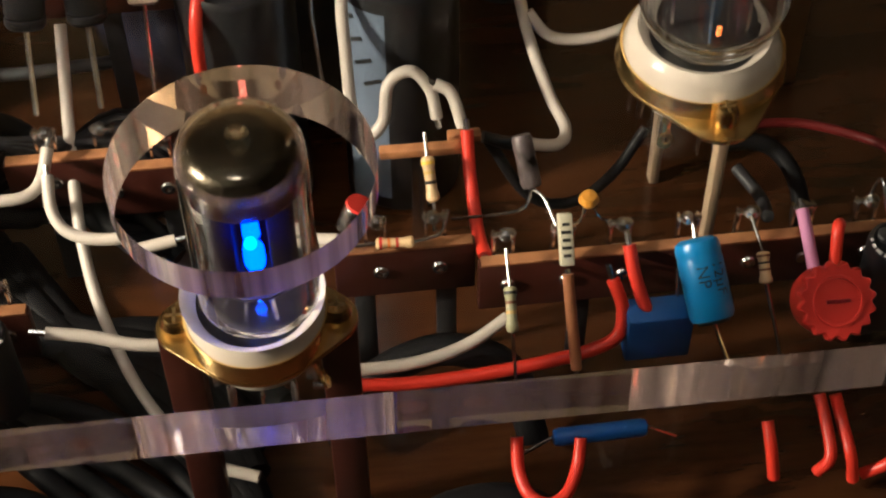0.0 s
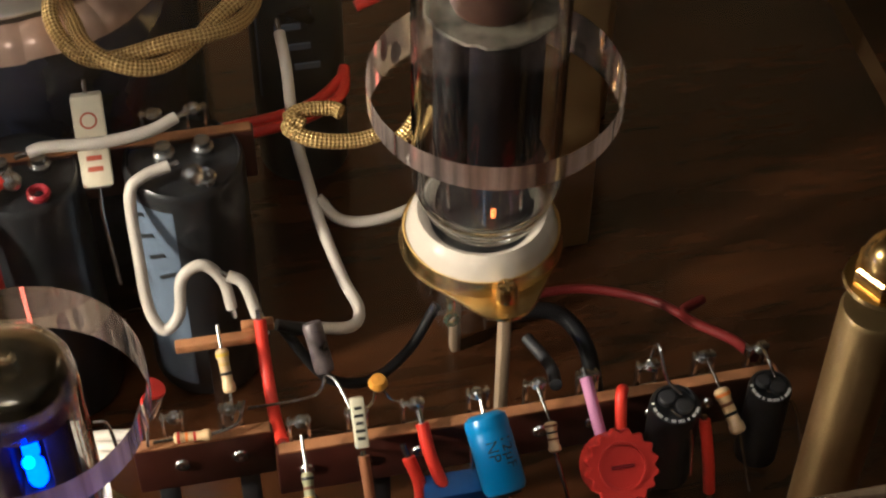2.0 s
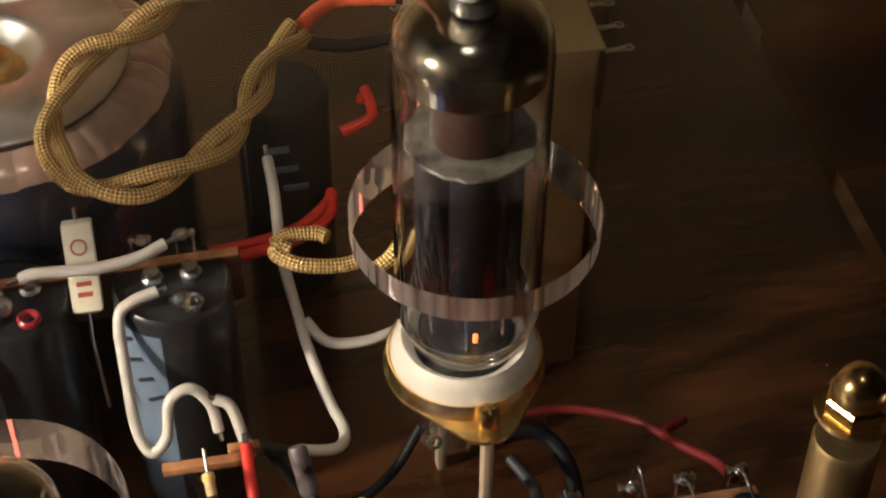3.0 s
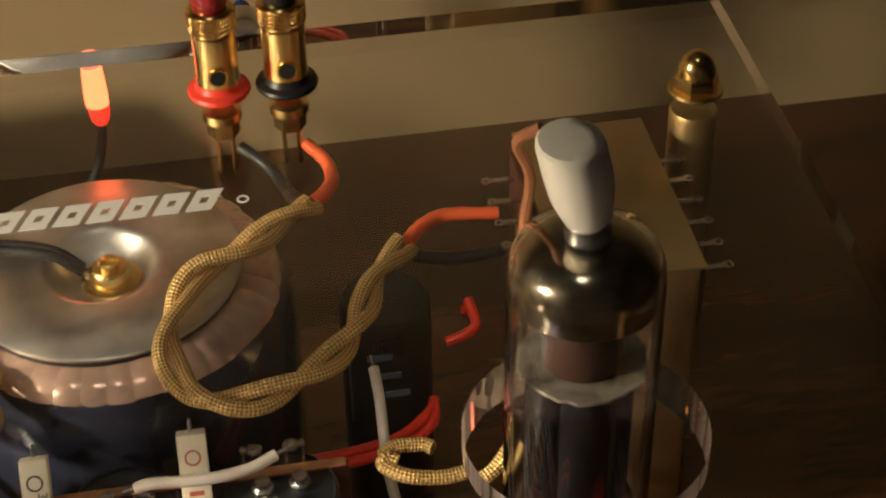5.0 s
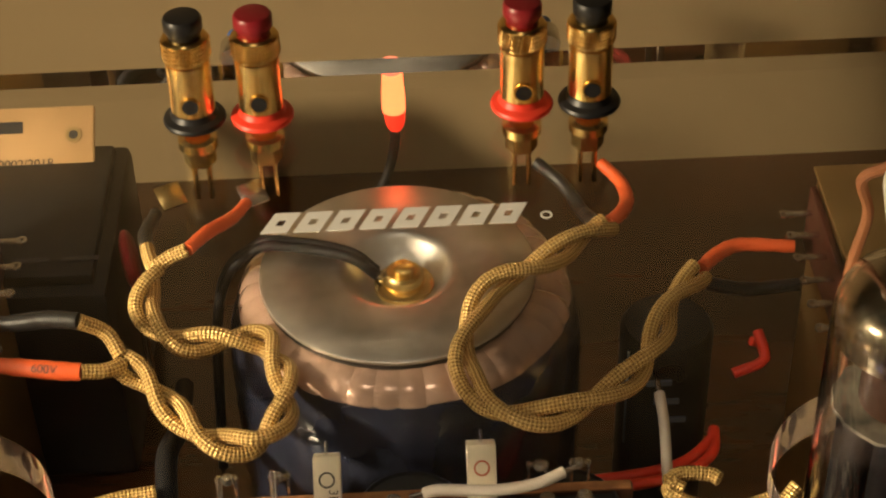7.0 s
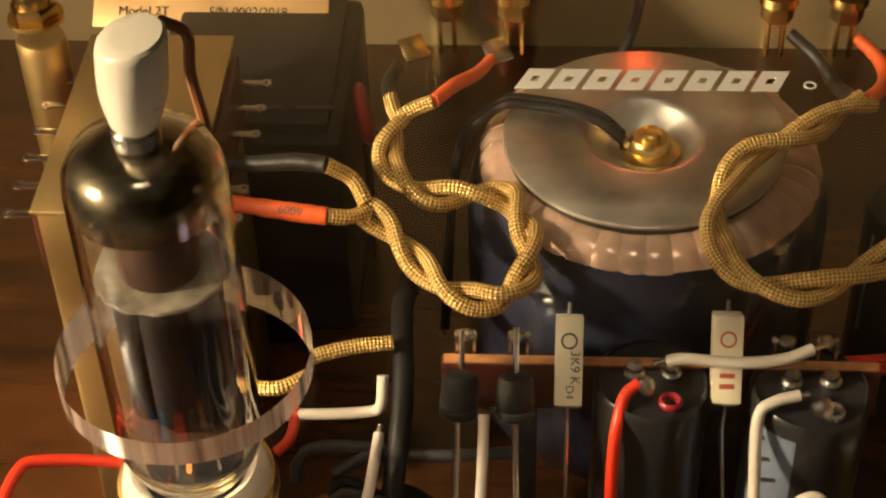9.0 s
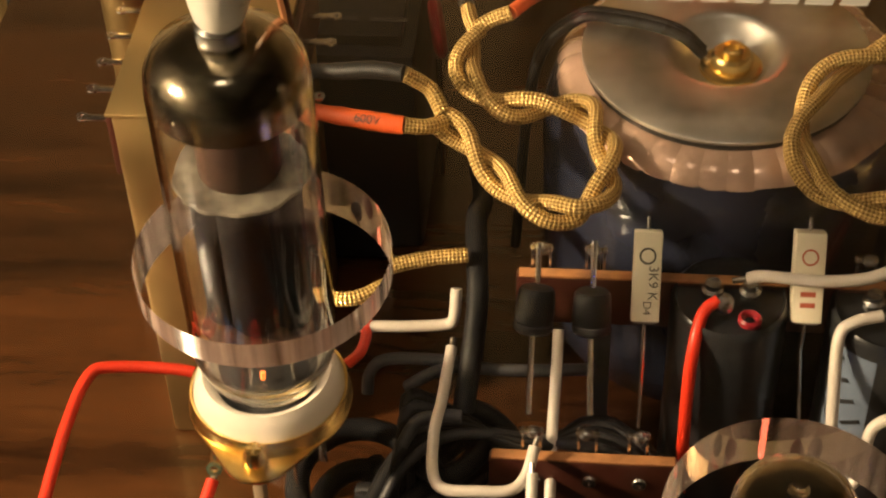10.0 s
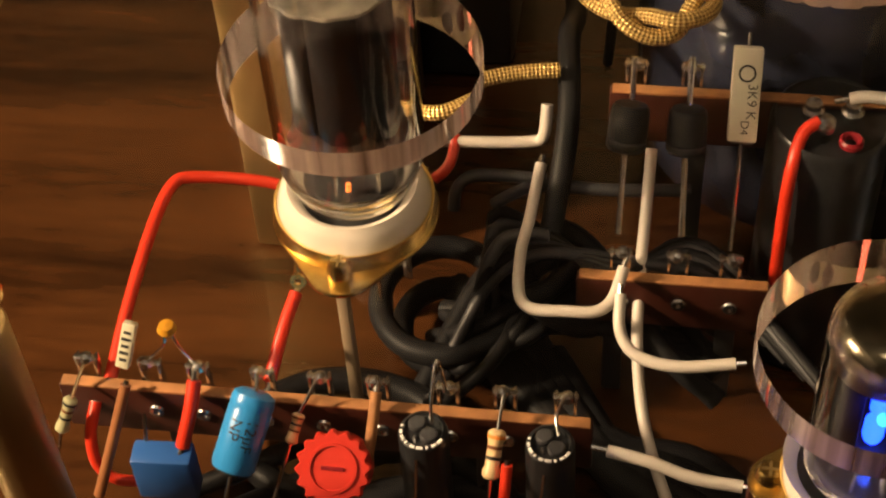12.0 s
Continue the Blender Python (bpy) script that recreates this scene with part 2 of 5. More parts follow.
def lathe(profile, seg=24, at=(0, 0, 0), axis=None):
    """A solid of revolution; profile rows of radius and height. axis: the way its height runs."""
    vs, fs = [], []
    rot = Vector((0, 0, 1)).rotation_difference(Vector(axis)).to_matrix() if axis is not None else Matrix.Identity(3)
    at = Vector(at)
    for r, h in profile:
        for k in range(seg):
            a = 2 * math.pi * k / seg
            vs.append(at + rot @ Vector((r * math.cos(a), r * math.sin(a), h)))
    n = len(profile)
    for i in range(n - 1):
        for k in range(seg):
            a, b = i * seg + k, i * seg + (k + 1) % seg
            fs.append((a, b, b + seg, a + seg))
    if profile[0][0] > 1e-6:
        fs.append(tuple(range(seg - 1, -1, -1)))
    if profile[-1][0] > 1e-6:
        fs.append(tuple(range((n - 1) * seg, n * seg)))
    return vs, fs


def ring_lathe(profile, seg=32, at=(0, 0, 0), axis=None):
    """The same with the profile closed into a loop."""
    vs, fs = lathe(profile, seg, at, axis)
    n = len(profile)
    fs = fs[: (n - 1) * seg]
    for k in range(seg):
        a, b = (n - 1) * seg + k, (n - 1) * seg + (k + 1) % seg
        fs.append((a, b, (k + 1) % seg, k))
    return vs, fs


def spline(points, sub=6):
    p = [Vector(q) for q in points]
    if len(p) == 2:
        return [p[0].lerp(p[1], i / sub) for i in range(sub + 1)]
    out = []
    q = [2 * p[0] - p[1], *p, 2 * p[-1] - p[-2]]
    for i in range(1, len(q) - 2):
        a, b, c, d = q[i - 1 : i + 3]
        for k in range(sub):
            t = k / sub
            out.append(0.5 * (2 * b + (c - a) * t + (2 * a - 5 * b + 4 * c - d) * t * t + (3 * b - a - 3 * c + d) * t ** 3))
    return out + [p[-1]]


def frames(path):
    out, n = [], None
    for i, p in enumerate(path):
        d = (path[min(i + 1, len(path) - 1)] - path[max(i - 1, 0)]).normalized()
        if n is None:
            n = d.orthogonal().normalized()
        n = (n - d * n.dot(d)).normalized()
        out.append((p, n, d.cross(n)))
    return out


def sweep(path, radius, n=10):
    """A round bar along a path. radius: a number or one for each point."""
    vs, fs = [], []
    rr = radius if isinstance(radius, (list, tuple)) else [radius] * len(path)
    fr = frames(path)
    for (p, a, b), r in zip(fr, rr):
        for k in range(n):
            w = 2 * math.pi * k / n
            vs.append(p + a * (r * math.cos(w)) + b * (r * math.sin(w)))
    for i in range(len(path) - 1):
        for k in range(n):
            x, y = i * n + k, i * n + (k + 1) % n
            fs.append((x, y, y + n, x + n))
    fs += [tuple(range(n - 1, -1, -1)), tuple(range((len(path) - 1) * n, len(path) * n))]
    return vs, fs


def girth_uv(me, path, n):
    """Length along the strand and turn round it, for the braids."""
    run = [0.0]
    for a, b in zip(path, path[1:]):
        run.append(run[-1] + (b - a).length)
    uv = me.uv_layers.new(name="UVMap")
    last = len(path)
    for poly in me.polygons:
        ids = [me.loops[l].vertex_index for l in poly.loop_indices]
        ks = [i % n for i in ids]
        wrap = 0 in ks and n - 1 in ks
        for l, i in zip(poly.loop_indices, ids):
            k = i % n
            uv.data[l].uv = (run[min(i // n, last - 1)], (k + n if wrap and k == 0 else k) / n)


def block(c, s, bevel=0.0006, turn=None):
    """A box with eased edges: centre, sizes, turn as a 3 x 3 matrix."""
    bm = bmesh.new()
    bmesh.ops.create_cube(bm, size=1)
    bmesh.ops.scale(bm, vec=s, verts=bm.verts)
    if bevel:
        bmesh.ops.bevel(bm, geom=bm.edges[:], offset=bevel, segments=2, affect="EDGES", profile=0.5)
    bm.verts.index_update()
    t = turn or Matrix.Identity(3)
    vs = [Vector(c) + t @ v.co for v in bm.verts]
    fs = [tuple(v.index for v in f.verts) for f in bm.faces]
    bm.free()
    return vs, fs


def make(name, shape, mat, smooth=True):
    me = bpy.data.meshes.new(name)
    me.from_pydata([tuple(v) for v in shape[0]], [], shape[1])
    me.materials.append(mat)
    if smooth:
        me.polygons.foreach_set("use_smooth", [True] * len(me.polygons))
        me.set_sharp_from_angle(angle=radians(38))
    me.update()
    return me


def thing(name, at, label, category, group="", kind=""):
    ob = new(name)
    ob.empty_display_size = 0.005
    ob.location = at
    return tagged(ob, label, category, group, kind)


def part(name, shape, mat, parent, label="", smooth=True):
    ob = new(name, make(name, shape, mat, smooth))
    ob.parent = parent
    if parent.data is None:
        ob.matrix_parent_inverse = Matrix.Translation(parent.location).inverted()
    return tagged(ob, label)


def solid(name, shape, mat, label, category, group="", kind="", smooth=True):
    return tagged(new(name, make(name, shape, mat, smooth)), label, category, group, kind)


def wire(points, radius, mat, label, name="wire", group="hook-up wires", bare=0.0, sub=6):
    """A hook-up wire with bare tinned ends."""
    path = spline(points, sub)
    ob = thing(name, path[0], label, "wire", group)
    part("insulation", sweep(path, radius), mat, ob)
    if bare:
        for end, nxt in ((path[0], path[1]), (path[-1], path[-2])):
            d = (end - nxt).normalized()
            part("bare_end", sweep([end - d * 0.001, end + d * bare], radius * 0.5, 8), TIN, ob, "bare tinned wire end")
    return ob


def lettering(words, size, mat, parent, place, across, upward, bend=None):
    """Built-in font laid on a flat face, or round a bar of radius bend."""
    cu = bpy.data.curves.new("lettering", "FONT")
    cu.body, cu.size, cu.align_x, cu.align_y = words, size, "CENTER", "CENTER"
    tmp = bpy.data.objects.new("lettering", cu)
    me = bpy.data.meshes.new_from_object(tmp)
    bpy.data.objects.remove(tmp)
    x, y = Vector(across).normalized(), Vector(upward).normalized()
    n = x.cross(y)
    vs = []
    for v in me.vertices:
        if bend:
            a = v.co.y / bend
            vs.append(Vector(place) + x * v.co.x + y * (math.sin(a) * bend) + n * ((math.cos(a) - 1) * bend))
        else:
            vs.append(Vector(place) + x * v.co.x + y * v.co.y)
    fs = [tuple(p.vertices) for p in me.polygons]
    bpy.data.meshes.remove(me)
    return part("lettering", (vs, fs), mat, parent, "printed lettering", False)


# ---- the room ----
solid("table", block((0.0, -0.31, -0.02), (2.6, 1.29, 0.04), 0.003), TABLE, "dark stained wooden table top under the amplifier", "table", kind="structure")
solid("wall_north", block((0.0, 0.385, 0.75), (4.2, 0.1, 3.1), 0), WALL, "plain tan painted wall behind the table", "wall", kind="structure", smooth=False)
solid("wall_south", block((0.0, -3.05, 0.75), (4.2, 0.1, 3.1), 0), WALL, "plain tan painted wall", "wall", kind="structure", smooth=False)
solid("wall_west", block((-2.05, -1.3575, 0.75), (0.1, 3.385, 3.1), 0), WALL, "plain tan painted wall", "wall", kind="structure", smooth=False)
solid("wall_east", block((2.05, -1.3575, 0.75), (0.1, 3.385, 3.1), 0), WALL, "plain tan painted wall", "wall", kind="structure", smooth=False)
solid("ceiling", block((0.0, -1.33, 2.35), (4.2, 3.54, 0.1), 0), CEILING, "off-white painted ceiling", "ceiling", kind="structure", smooth=False)
solid("floor", block((0.0, -1.33, -0.80), (4.2, 3.54, 0.1), 0), TABLE, "dark wooden floor", "floor", kind="structure", smooth=False)

# ---- the acrylic sheet with three round holes ----
XL, XR, YB, THICK = -0.1545, 0.1505, 0.2368, 0.010
HOLES = [(-0.0880, 0.0935, 0.0225), (0.0842, 0.0935, 0.0225), (0.0, 0.0412, 0.0195)]


def sheet_with_holes(x0, x1, y0, y1, holes, top, thick):
    bm = bmesh.new()
    edges, loops = [], []
    rim = [(x0, y0), (x1, y0), (x1, y1), (x0, y1)]
    for pts in [rim] + [[(cx + r * math.cos(2 * math.pi * k / 96), cy + r * math.sin(2 * math.pi * k / 96)) for k in range(96)] for cx, cy, r in holes]:
        vs = [bm.verts.new((x, y, top)) for x, y in pts]
        loops.append(vs)
        edges += [bm.edges.new((vs[i], vs[(i + 1) % len(vs)])) for i in range(len(vs))]
    bmesh.ops.triangle_fill(bm, use_beauty=True, use_dissolve=False, edges=edges)
    faces = bm.faces[:]
    ext = bmesh.ops.extrude_face_region(bm, geom=faces)
    bmesh.ops.translate(bm, vec=(0, 0, -thick), verts=[g for g in ext["geom"] if isinstance(g, bmesh.types.BMVert)])
    bmesh.ops.recalc_face_normals(bm, faces=bm.faces)
    bm.verts.index_update()
    out = [v.co.copy() for v in bm.verts], [tuple(v.index for v in f.verts) for f in bm.faces]
    bm.free()
    return out


cover = thing("acrylic_cover", (0, 0.118, PLATE), "clear acrylic cover sheet with three round valve holes, on brass pillars", "cover sheet")
sheet = part("sheet", sheet_with_holes(XL, XR, 0.0, YB, HOLES, PLATE, THICK), ACRYLIC, cover, "clear polished acrylic sheet")
sheet.visible_shadow = False
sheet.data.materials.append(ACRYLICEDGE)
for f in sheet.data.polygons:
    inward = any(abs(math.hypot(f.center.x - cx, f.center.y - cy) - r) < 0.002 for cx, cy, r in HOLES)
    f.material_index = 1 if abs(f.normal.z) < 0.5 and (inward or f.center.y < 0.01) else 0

# maker's mark as eight plain slanted frames
for i in range(8):
    x, w, lean, y0, y1, z = -0.0319 + i * 0.0069, 0.0056, 0.0030, 0.1700, 0.1768, PLATE + 0.0002
    vs = []
    for dz in (0, 0.00015):
        for e, f in ((0.0, 0.0), (0.0020, 0.0024)):
            for u, v in ((x + e, y0 + f), (x + w - e, y0 + f), (x + w - e, y1 - f), (x + e, y1 - f)):
                vs.append(Vector((u + lean * (v - y0) / (y1 - y0), v, z + dz)))
    fs = []
    for k in range(4):
        m = (k + 1) % 4
        fs += [(8 + k, 8 + m, 12 + m, 12 + k), (m, k, 4 + k, 4 + m), (k, m, 8 + m, 8 + k), (4 + m, 4 + k, 12 + k, 12 + m)]
    part("mark_frame", (vs, fs), MARKING, cover, "white printed slanted frame", False)
part("mark_ring", ring_lathe([(0.0009, 0), (0.0013, 0), (0.0013, 0.00015), (0.0009, 0.00015)], 24, (0.0287, 0.1722, PLATE + 0.0002)), MARKING, cover, "small white printed ring")


# ---- brass pillars with acorn nuts ----
def pillar(x, y):
    ob = thing("brass_pillar", (x, y, 0), "round brass pillar with washer and acorn nut holding the acrylic sheet", "pillar", "pillars under the sheet")
    h = PLATE - THICK
    part("rod", lathe([(0.0054, 0.0), (0.0056, 0.001), (0.0056, h - 0.001), (0.0052, h - 0.0002)], 28, (x, y, 0)), OLDBRASS, ob)
    part("washer", lathe([(0.0058, 0), (0.0064, 0.0004), (0.0062, 0.0012), (0.0, 0.0012)], 28, (x, y, PLATE)), GOLD, ob)
    part("hex_nut", lathe([(0.0050, 0), (0.0053, 0.0005), (0.0053, 0.0027), (0.0048, 0.0033), (0.0, 0.0034)], 6, (x, y, PLATE + 0.0012)), BRASS, ob, smooth=False)
    part("dome", lathe([(0.0043, 0), (0.0043, 0.0014), (0.0041, 0.0026), (0.0035, 0.0041), (0.0025, 0.0052), (0.0012, 0.0059), (0.0, 0.0061)], 28, (x, y, PLATE + 0.0045)), BRASS, ob)
    return ob


for x, y in ((0.1338, 0.1935), (0.1325, 0.0355), (-0.1375, 0.1935), (-0.1375, 0.0355)):
    pillar(x, y)


# ---- binding posts ----
def binding_post(x, y, cap, ring, word):
    ob = thing("binding_post", (x, y, PLATE), f"gold-plated speaker binding post with {word} cap and {word} insulating ring", "binding post", "speaker binding posts")
    z = PLATE
    part("insulator", lathe([(0.0060, 0), (0.0071, 0.0002), (0.0073, 0.0008), (0.0070, 0.0014), (0.0056, 0.0020), (0.0050, 0.0032), (0.0, 0.0032)], 36, (x, y, z)), ring, ob, f"{word} insulating ring")
    part("barrel", lathe([(0.0047, 0), (0.0051, 0.0004), (0.0050, 0.0070), (0.0051, 0.0125), (0.0050, 0.0132), (0.0, 0.0132)], 36, (x, y, z + 0.0032)), GOLD, ob)
    part("wire_hole", ring_lathe([(0.0017, -0.0006), (0.0023, -0.0006), (0.0023, 0.0006), (0.0017, 0.0006)], 20, (x, y - 0.0049, z + 0.0070), (0, -1, 0)), BRASS, ob)
    # no bore is cut; a black disc paints the shade inside it
    part("hole_dark_disc", lathe([(0.0018, 0), (0.0018, 0.0005), (0.0, 0.0005)], 20, (x, y - 0.0052, z + 0.0070), (0, -1, 0)), BLACKPLASTIC, ob, "black disc for the dark inside the wire hole")
    kn = []
    for k in range(48):
        a = 2 * math.pi * k / 48
        for j in range(4):
            kn.append(block((x + 0.0053 * math.cos(a + j * 0.04), y + 0.0053 * math.sin(a + j * 0.04), z + 0.0181 + j * 0.0011), (0.0004, 0.0004, 0.0008), 0, Matrix.Rotation(a + 0.7, 3, "Z")))
    part("knurled_collar", merged(lathe([(0.0049, 0), (0.0053, 0.0004), (0.0053, 0.0056), (0.0048, 0.0061), (0.0040, 0.0063), (0.0, 0.0063)], 36, (x, y, z + 0.0166)), *kn), BRASS, ob, "knurled gold collar")
    part("cap", lathe([(0.0036, 0), (0.0038, 0.0010), (0.0044, 0.0018), (0.0044, 0.0042), (0.0040, 0.0048), (0.0030, 0.0050), (0.0, 0.0050)], 32, (x, y, z + 0.0229)), cap, ob, f"{word} plastic cap")
    low = z - THICK
    part("collar", lathe([(0.0030, 0), (0.0046, -0.0002), (0.0046, -0.0024), (0.0030, -0.0026)], 28, (x, y, low)), GOLD, ob)
    part("stud_nut", lathe([(0.0038, 0), (0.0038, -0.0042), (0.0, -0.0042)], 6, (x, y, low - 0.0027)), GOLD, ob, smooth=False)
    for s in (-1, 1):
        part("solder_prong", block((x + s * 0.0017, y, low - 0.0120), (0.0011, 0.0022, 0.0110), 0.0003), GOLD, ob)
    return ob


POSTS = [(-0.0485, BLACKPLASTIC, BLACKPLASTIC, "black"), (-0.0330, DARKRED, RUBBERRED, "red"), (0.0268, DARKRED, RUBBERRED, "red"), (0.0424, BLACKPLASTIC, BLACKPLASTIC, "black")]
for x, cap, ring, word in POSTS:
    binding_post(x, 0.2140, cap, ring, word)
# far jack seen between each pair
for x in (-0.0407, 0.0346):
    jack = thing("rear_jack", (x, 0.232, PLATE - 0.004), "small blue and nickel input jack at the rear edge", "jack", "rear jacks")
    part("collar", lathe([(0.0032, 0), (0.0036, 0.001), (0.0036, 0.006), (0.0028, 0.007), (0, 0.007)], 20, (x, 0.2372, PLATE + 0.001), (0, 1, 0)), TIN, jack)
    part("bushing", lathe([(0.0022, 0), (0.0022, 0.004), (0, 0.004)], 16, (x, 0.2440, PLATE + 0.001), (0, 1, 0)), BLUEBOX, jack, "blue plastic bushing")

# ---- red pilot diode set in the rear edge ----
led = thing("red_pilot_diode", (-0.0028, 0.2398, PLATE - 0.029), "lit red diode glowing into the rear edge of the sheet", "diode")
part("lens", lathe([(0.0029, 0), (0.0029, 0.0035), (0.0025, 0.0108), (0.0, 0.0110)], 24, (-0.0029, 0.2398, PLATE - 0.0225)), REDLED, led, "glowing red lens")
# tip emits to stand in for the diode's glow in the sheet's edge
part("lens_tip", lathe([(0.0025, 0), (0.0027, 0.0004), (0.0029, 0.0074), (0.0026, 0.0082), (0.0, 0.0084)], 24, (-0.0031, 0.2399, PLATE - 0.0113)), REDTIP, led, "pale pink frosted tip, lit for the glow in the sheet edge")
part("base", lathe([(0.0014, 0), (0.0022, 0.0014), (0.0026, 0.0034), (0.0026, 0.0058), (0.0, 0.0058)], 24, (-0.0027, 0.2398, PLATE - 0.0284)), REDLENS, led, "red diode base")
beam = lamp("red_glow", "SPOT", (-0.0030, 0.2425, PLATE - 0.0040), (-0.0030, 0.14, PLATE + 0.045), 0.06, (1.0, 0.12, 0.04), 0.0016)
beam.data.spot_size, beam.data.spot_blend = radians(64), 0.3
wire([(-0.0027, 0.2396, PLATE - 0.0280), (-0.0035, 0.238, PLATE - 0.034), (-0.0065, 0.234, PLATE - 0.041), (-0.014, 0.230, PLATE - 0.050), (-0.028, 0.228, 0.030), (-0.034, 0.226, 0.003)], 0.0013, BLACKWIRE, "thin black lead of the red diode")


# ---- valves ----
def power_valve(x, y, group):
    """A large glass valve: bulb, getter, anode, micas, top cap."""
    base, top = PLATE - 0.0461, PLATE + 0.0385
    ob = thing("power_valve", (x, y, base), "large clear glass power valve with black anode and white top cap", "valve", group)
    R = 0.0141
    outer = [(R * 0.66, base - 0.0006), (R * 0.74, base), (R * 0.79, base + 0.001), (R * 0.90, base + 0.004), (R, base + 0.009), (R, top - 0.010), (R * 0.97, top - 0.006), (R * 0.86, top - 0.0028), (R * 0.6, top - 0.0008), (R * 0.25, top), (0.0, top)]
    inner = [(0.0, top - 0.0008), (R * 0.25, top - 0.0008), (R * 0.57, top - 0.0016), (R * 0.81, top - 0.0034), (R * 0.92, top - 0.0065), (R - 0.0008, top - 0.0103), (R - 0.0008, base + 0.0092), (R * 0.84, base + 0.0045), (R * 0.70, base + 0.002), (0.0, base + 0.0018)]
    bulb = part("bulb", lathe(outer + inner, 56, (x, y, 0)), GLASS, ob, "clear glass bulb")
    bulb.visible_shadow = False
    g = [(R * 0.965 - 0.0006, top - 0.013)] + [(r * 0.975 - 0.0002, h - 0.0004) for r, h in inner[::-1] if h > top - 0.0104 and r > 0.001] + [(0.0, top - 0.0014)]
    part("getter_mirror", lathe(g, 48, (x, y, 0)), GETTER, ob, "silvery getter film under the dome")
    lobes = [(-0.0064, -0.0008, 0.0036, 0.0086), (0.0, -0.0020, 0.0050, 0.0078), (0.0064, -0.0008, 0.0036, 0.0090)]
    part("anode", merged(block((x, y + 0.001, PLATE - 0.0092), (0.0196, 0.0090, 0.0335), 0.0018), *[lathe([(0.0, -0.0260), (r * 0.9, -0.0258), (r, -0.0250), (r, h - 0.0030), (r * 0.93, h - 0.0014), (r * 0.7, h - 0.0004), (0.0, h)], 28, (x + dx, y + dy, PLATE)) for dx, dy, r, h in lobes]), ANODE, ob, "black anode with three rounded ribs")
    torn = random.Random(round(x * 1e4))
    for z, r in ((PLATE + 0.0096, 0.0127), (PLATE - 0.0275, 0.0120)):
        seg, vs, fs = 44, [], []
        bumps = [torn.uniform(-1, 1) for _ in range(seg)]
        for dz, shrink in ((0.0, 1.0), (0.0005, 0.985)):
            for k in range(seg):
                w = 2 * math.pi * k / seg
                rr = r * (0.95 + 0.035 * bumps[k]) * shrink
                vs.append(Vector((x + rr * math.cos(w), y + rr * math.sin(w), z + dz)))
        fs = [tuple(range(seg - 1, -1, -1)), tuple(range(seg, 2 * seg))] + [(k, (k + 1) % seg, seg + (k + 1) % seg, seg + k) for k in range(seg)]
        # lower mica takes the dark shield brown so the bulb's base stays dark
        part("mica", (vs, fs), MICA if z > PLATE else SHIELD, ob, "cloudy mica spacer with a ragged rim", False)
    part("upper_shield", lathe([(0.0072, 0), (0.0074, 0.0006), (0.0074, 0.0125), (0.0066, 0.0132), (0, 0.0132)], 30, (x, y, PLATE + 0.0104)), SHIELD, ob, "dark brown upper shield")
    for k in range(6):
        a = k * math.pi / 3 + 0.3
        part("support_wire", sweep([Vector((x + 0.0085 * math.cos(a), y + 0.006 * math.sin(a), PLATE - 0.026)), Vector((x + 0.0078 * math.cos(a), y + 0.0078 * math.sin(a), base + 0.002))], 0.0004, 6), TIN, ob)
    # dark disc added for the shade in the bulb; it hides the ceramic
    part("dark_base_disc", lathe([(0.0088, 0), (0.0090, 0.0008), (0.0, 0.0012)], 32, (x, y, base + 0.0020)), BLACKPLASTIC, ob, "added dark disc for the shade in the bulb base")
    part("heater", sweep([Vector((x + 0.0002, y - 0.0062, base + 0.0040)), Vector((x + 0.0003, y - 0.006, base + 0.0056))], 0.0005, 8), FILAMENT, ob, "glowing orange heater end")
    part("top_contact", lathe([(0.0042, 0), (0.0042, 0.003), (0.0032, 0.004), (0.0, 0.004)], 24, (x, y, top - 0.0006)), TIN, ob)
    return ob, top


def cap_connector(x, y, z, lean, group):
    ob = thing("porcelain_connector", (x, y, z), "white porcelain anode cap pushed on a valve's top", "valve cap", group)
    ax = Vector((lean, -0.1, 1)).normalized()
    vs, fs = lathe([(0.0036, 0), (0.0042, 0.0008), (0.0050, 0.004), (0.0056, 0.007), (0.0058, 0.011), (0.0058, 0.0172), (0.0056, 0.0184), (0.0050, 0.0190), (0.0030, 0.0192), (0, 0.0192)], 32, (x, y, z), ax)
    cut = Vector((0.30 if lean > 0 else -0.22, 0.05, 0))
    for v in vs:
        h = (v - Vector((x, y, z))).dot(ax)
        flat = v - Vector((x, y, z)) - ax * h
        v += ax * (cut.dot(flat) * max(0.0, min(1.0, (h - 0.009) / 0.007)))
    part("shell", (vs, fs), CAPWHITE, ob, "white porcelain shell cut at a slant")
    tip = Vector((x, y, z)) + ax * 0.018
    side = -1 if lean < 0 else 1
    path = spline([tip + Vector((side * 0.004, 0.004, 0.001)), tip + Vector((side * 0.0075, 0.006, -0.003)), Vector((x + side * 0.0085, y + 0.008, z + 0.004)), Vector((x + side * 0.0085, y + 0.013, z - 0.014)), Vector((x + side * 0.006, y + 0.019, PLATE - 0.004))], 6)
    part("cap_lead", sweep(path, 0.0010, 8), CLEARSLEEVE, ob, "brown cap lead running down behind the valve")


def hull(points):
    """Convex outline round points of a plane."""
    pts = sorted(set(points))
    halves = []
    for run in (pts, pts[::-1]):
        h = []
        for p in run:
            while len(h) > 1 and (h[-1][0] - h[-2][0]) * (p[1] - h[-2][1]) - (h[-1][1] - h[-2][1]) * (p[0] - h[-2][0]) <= 0:
                h.pop()
            h.append(p)
        halves += h[:-1]
    return halves


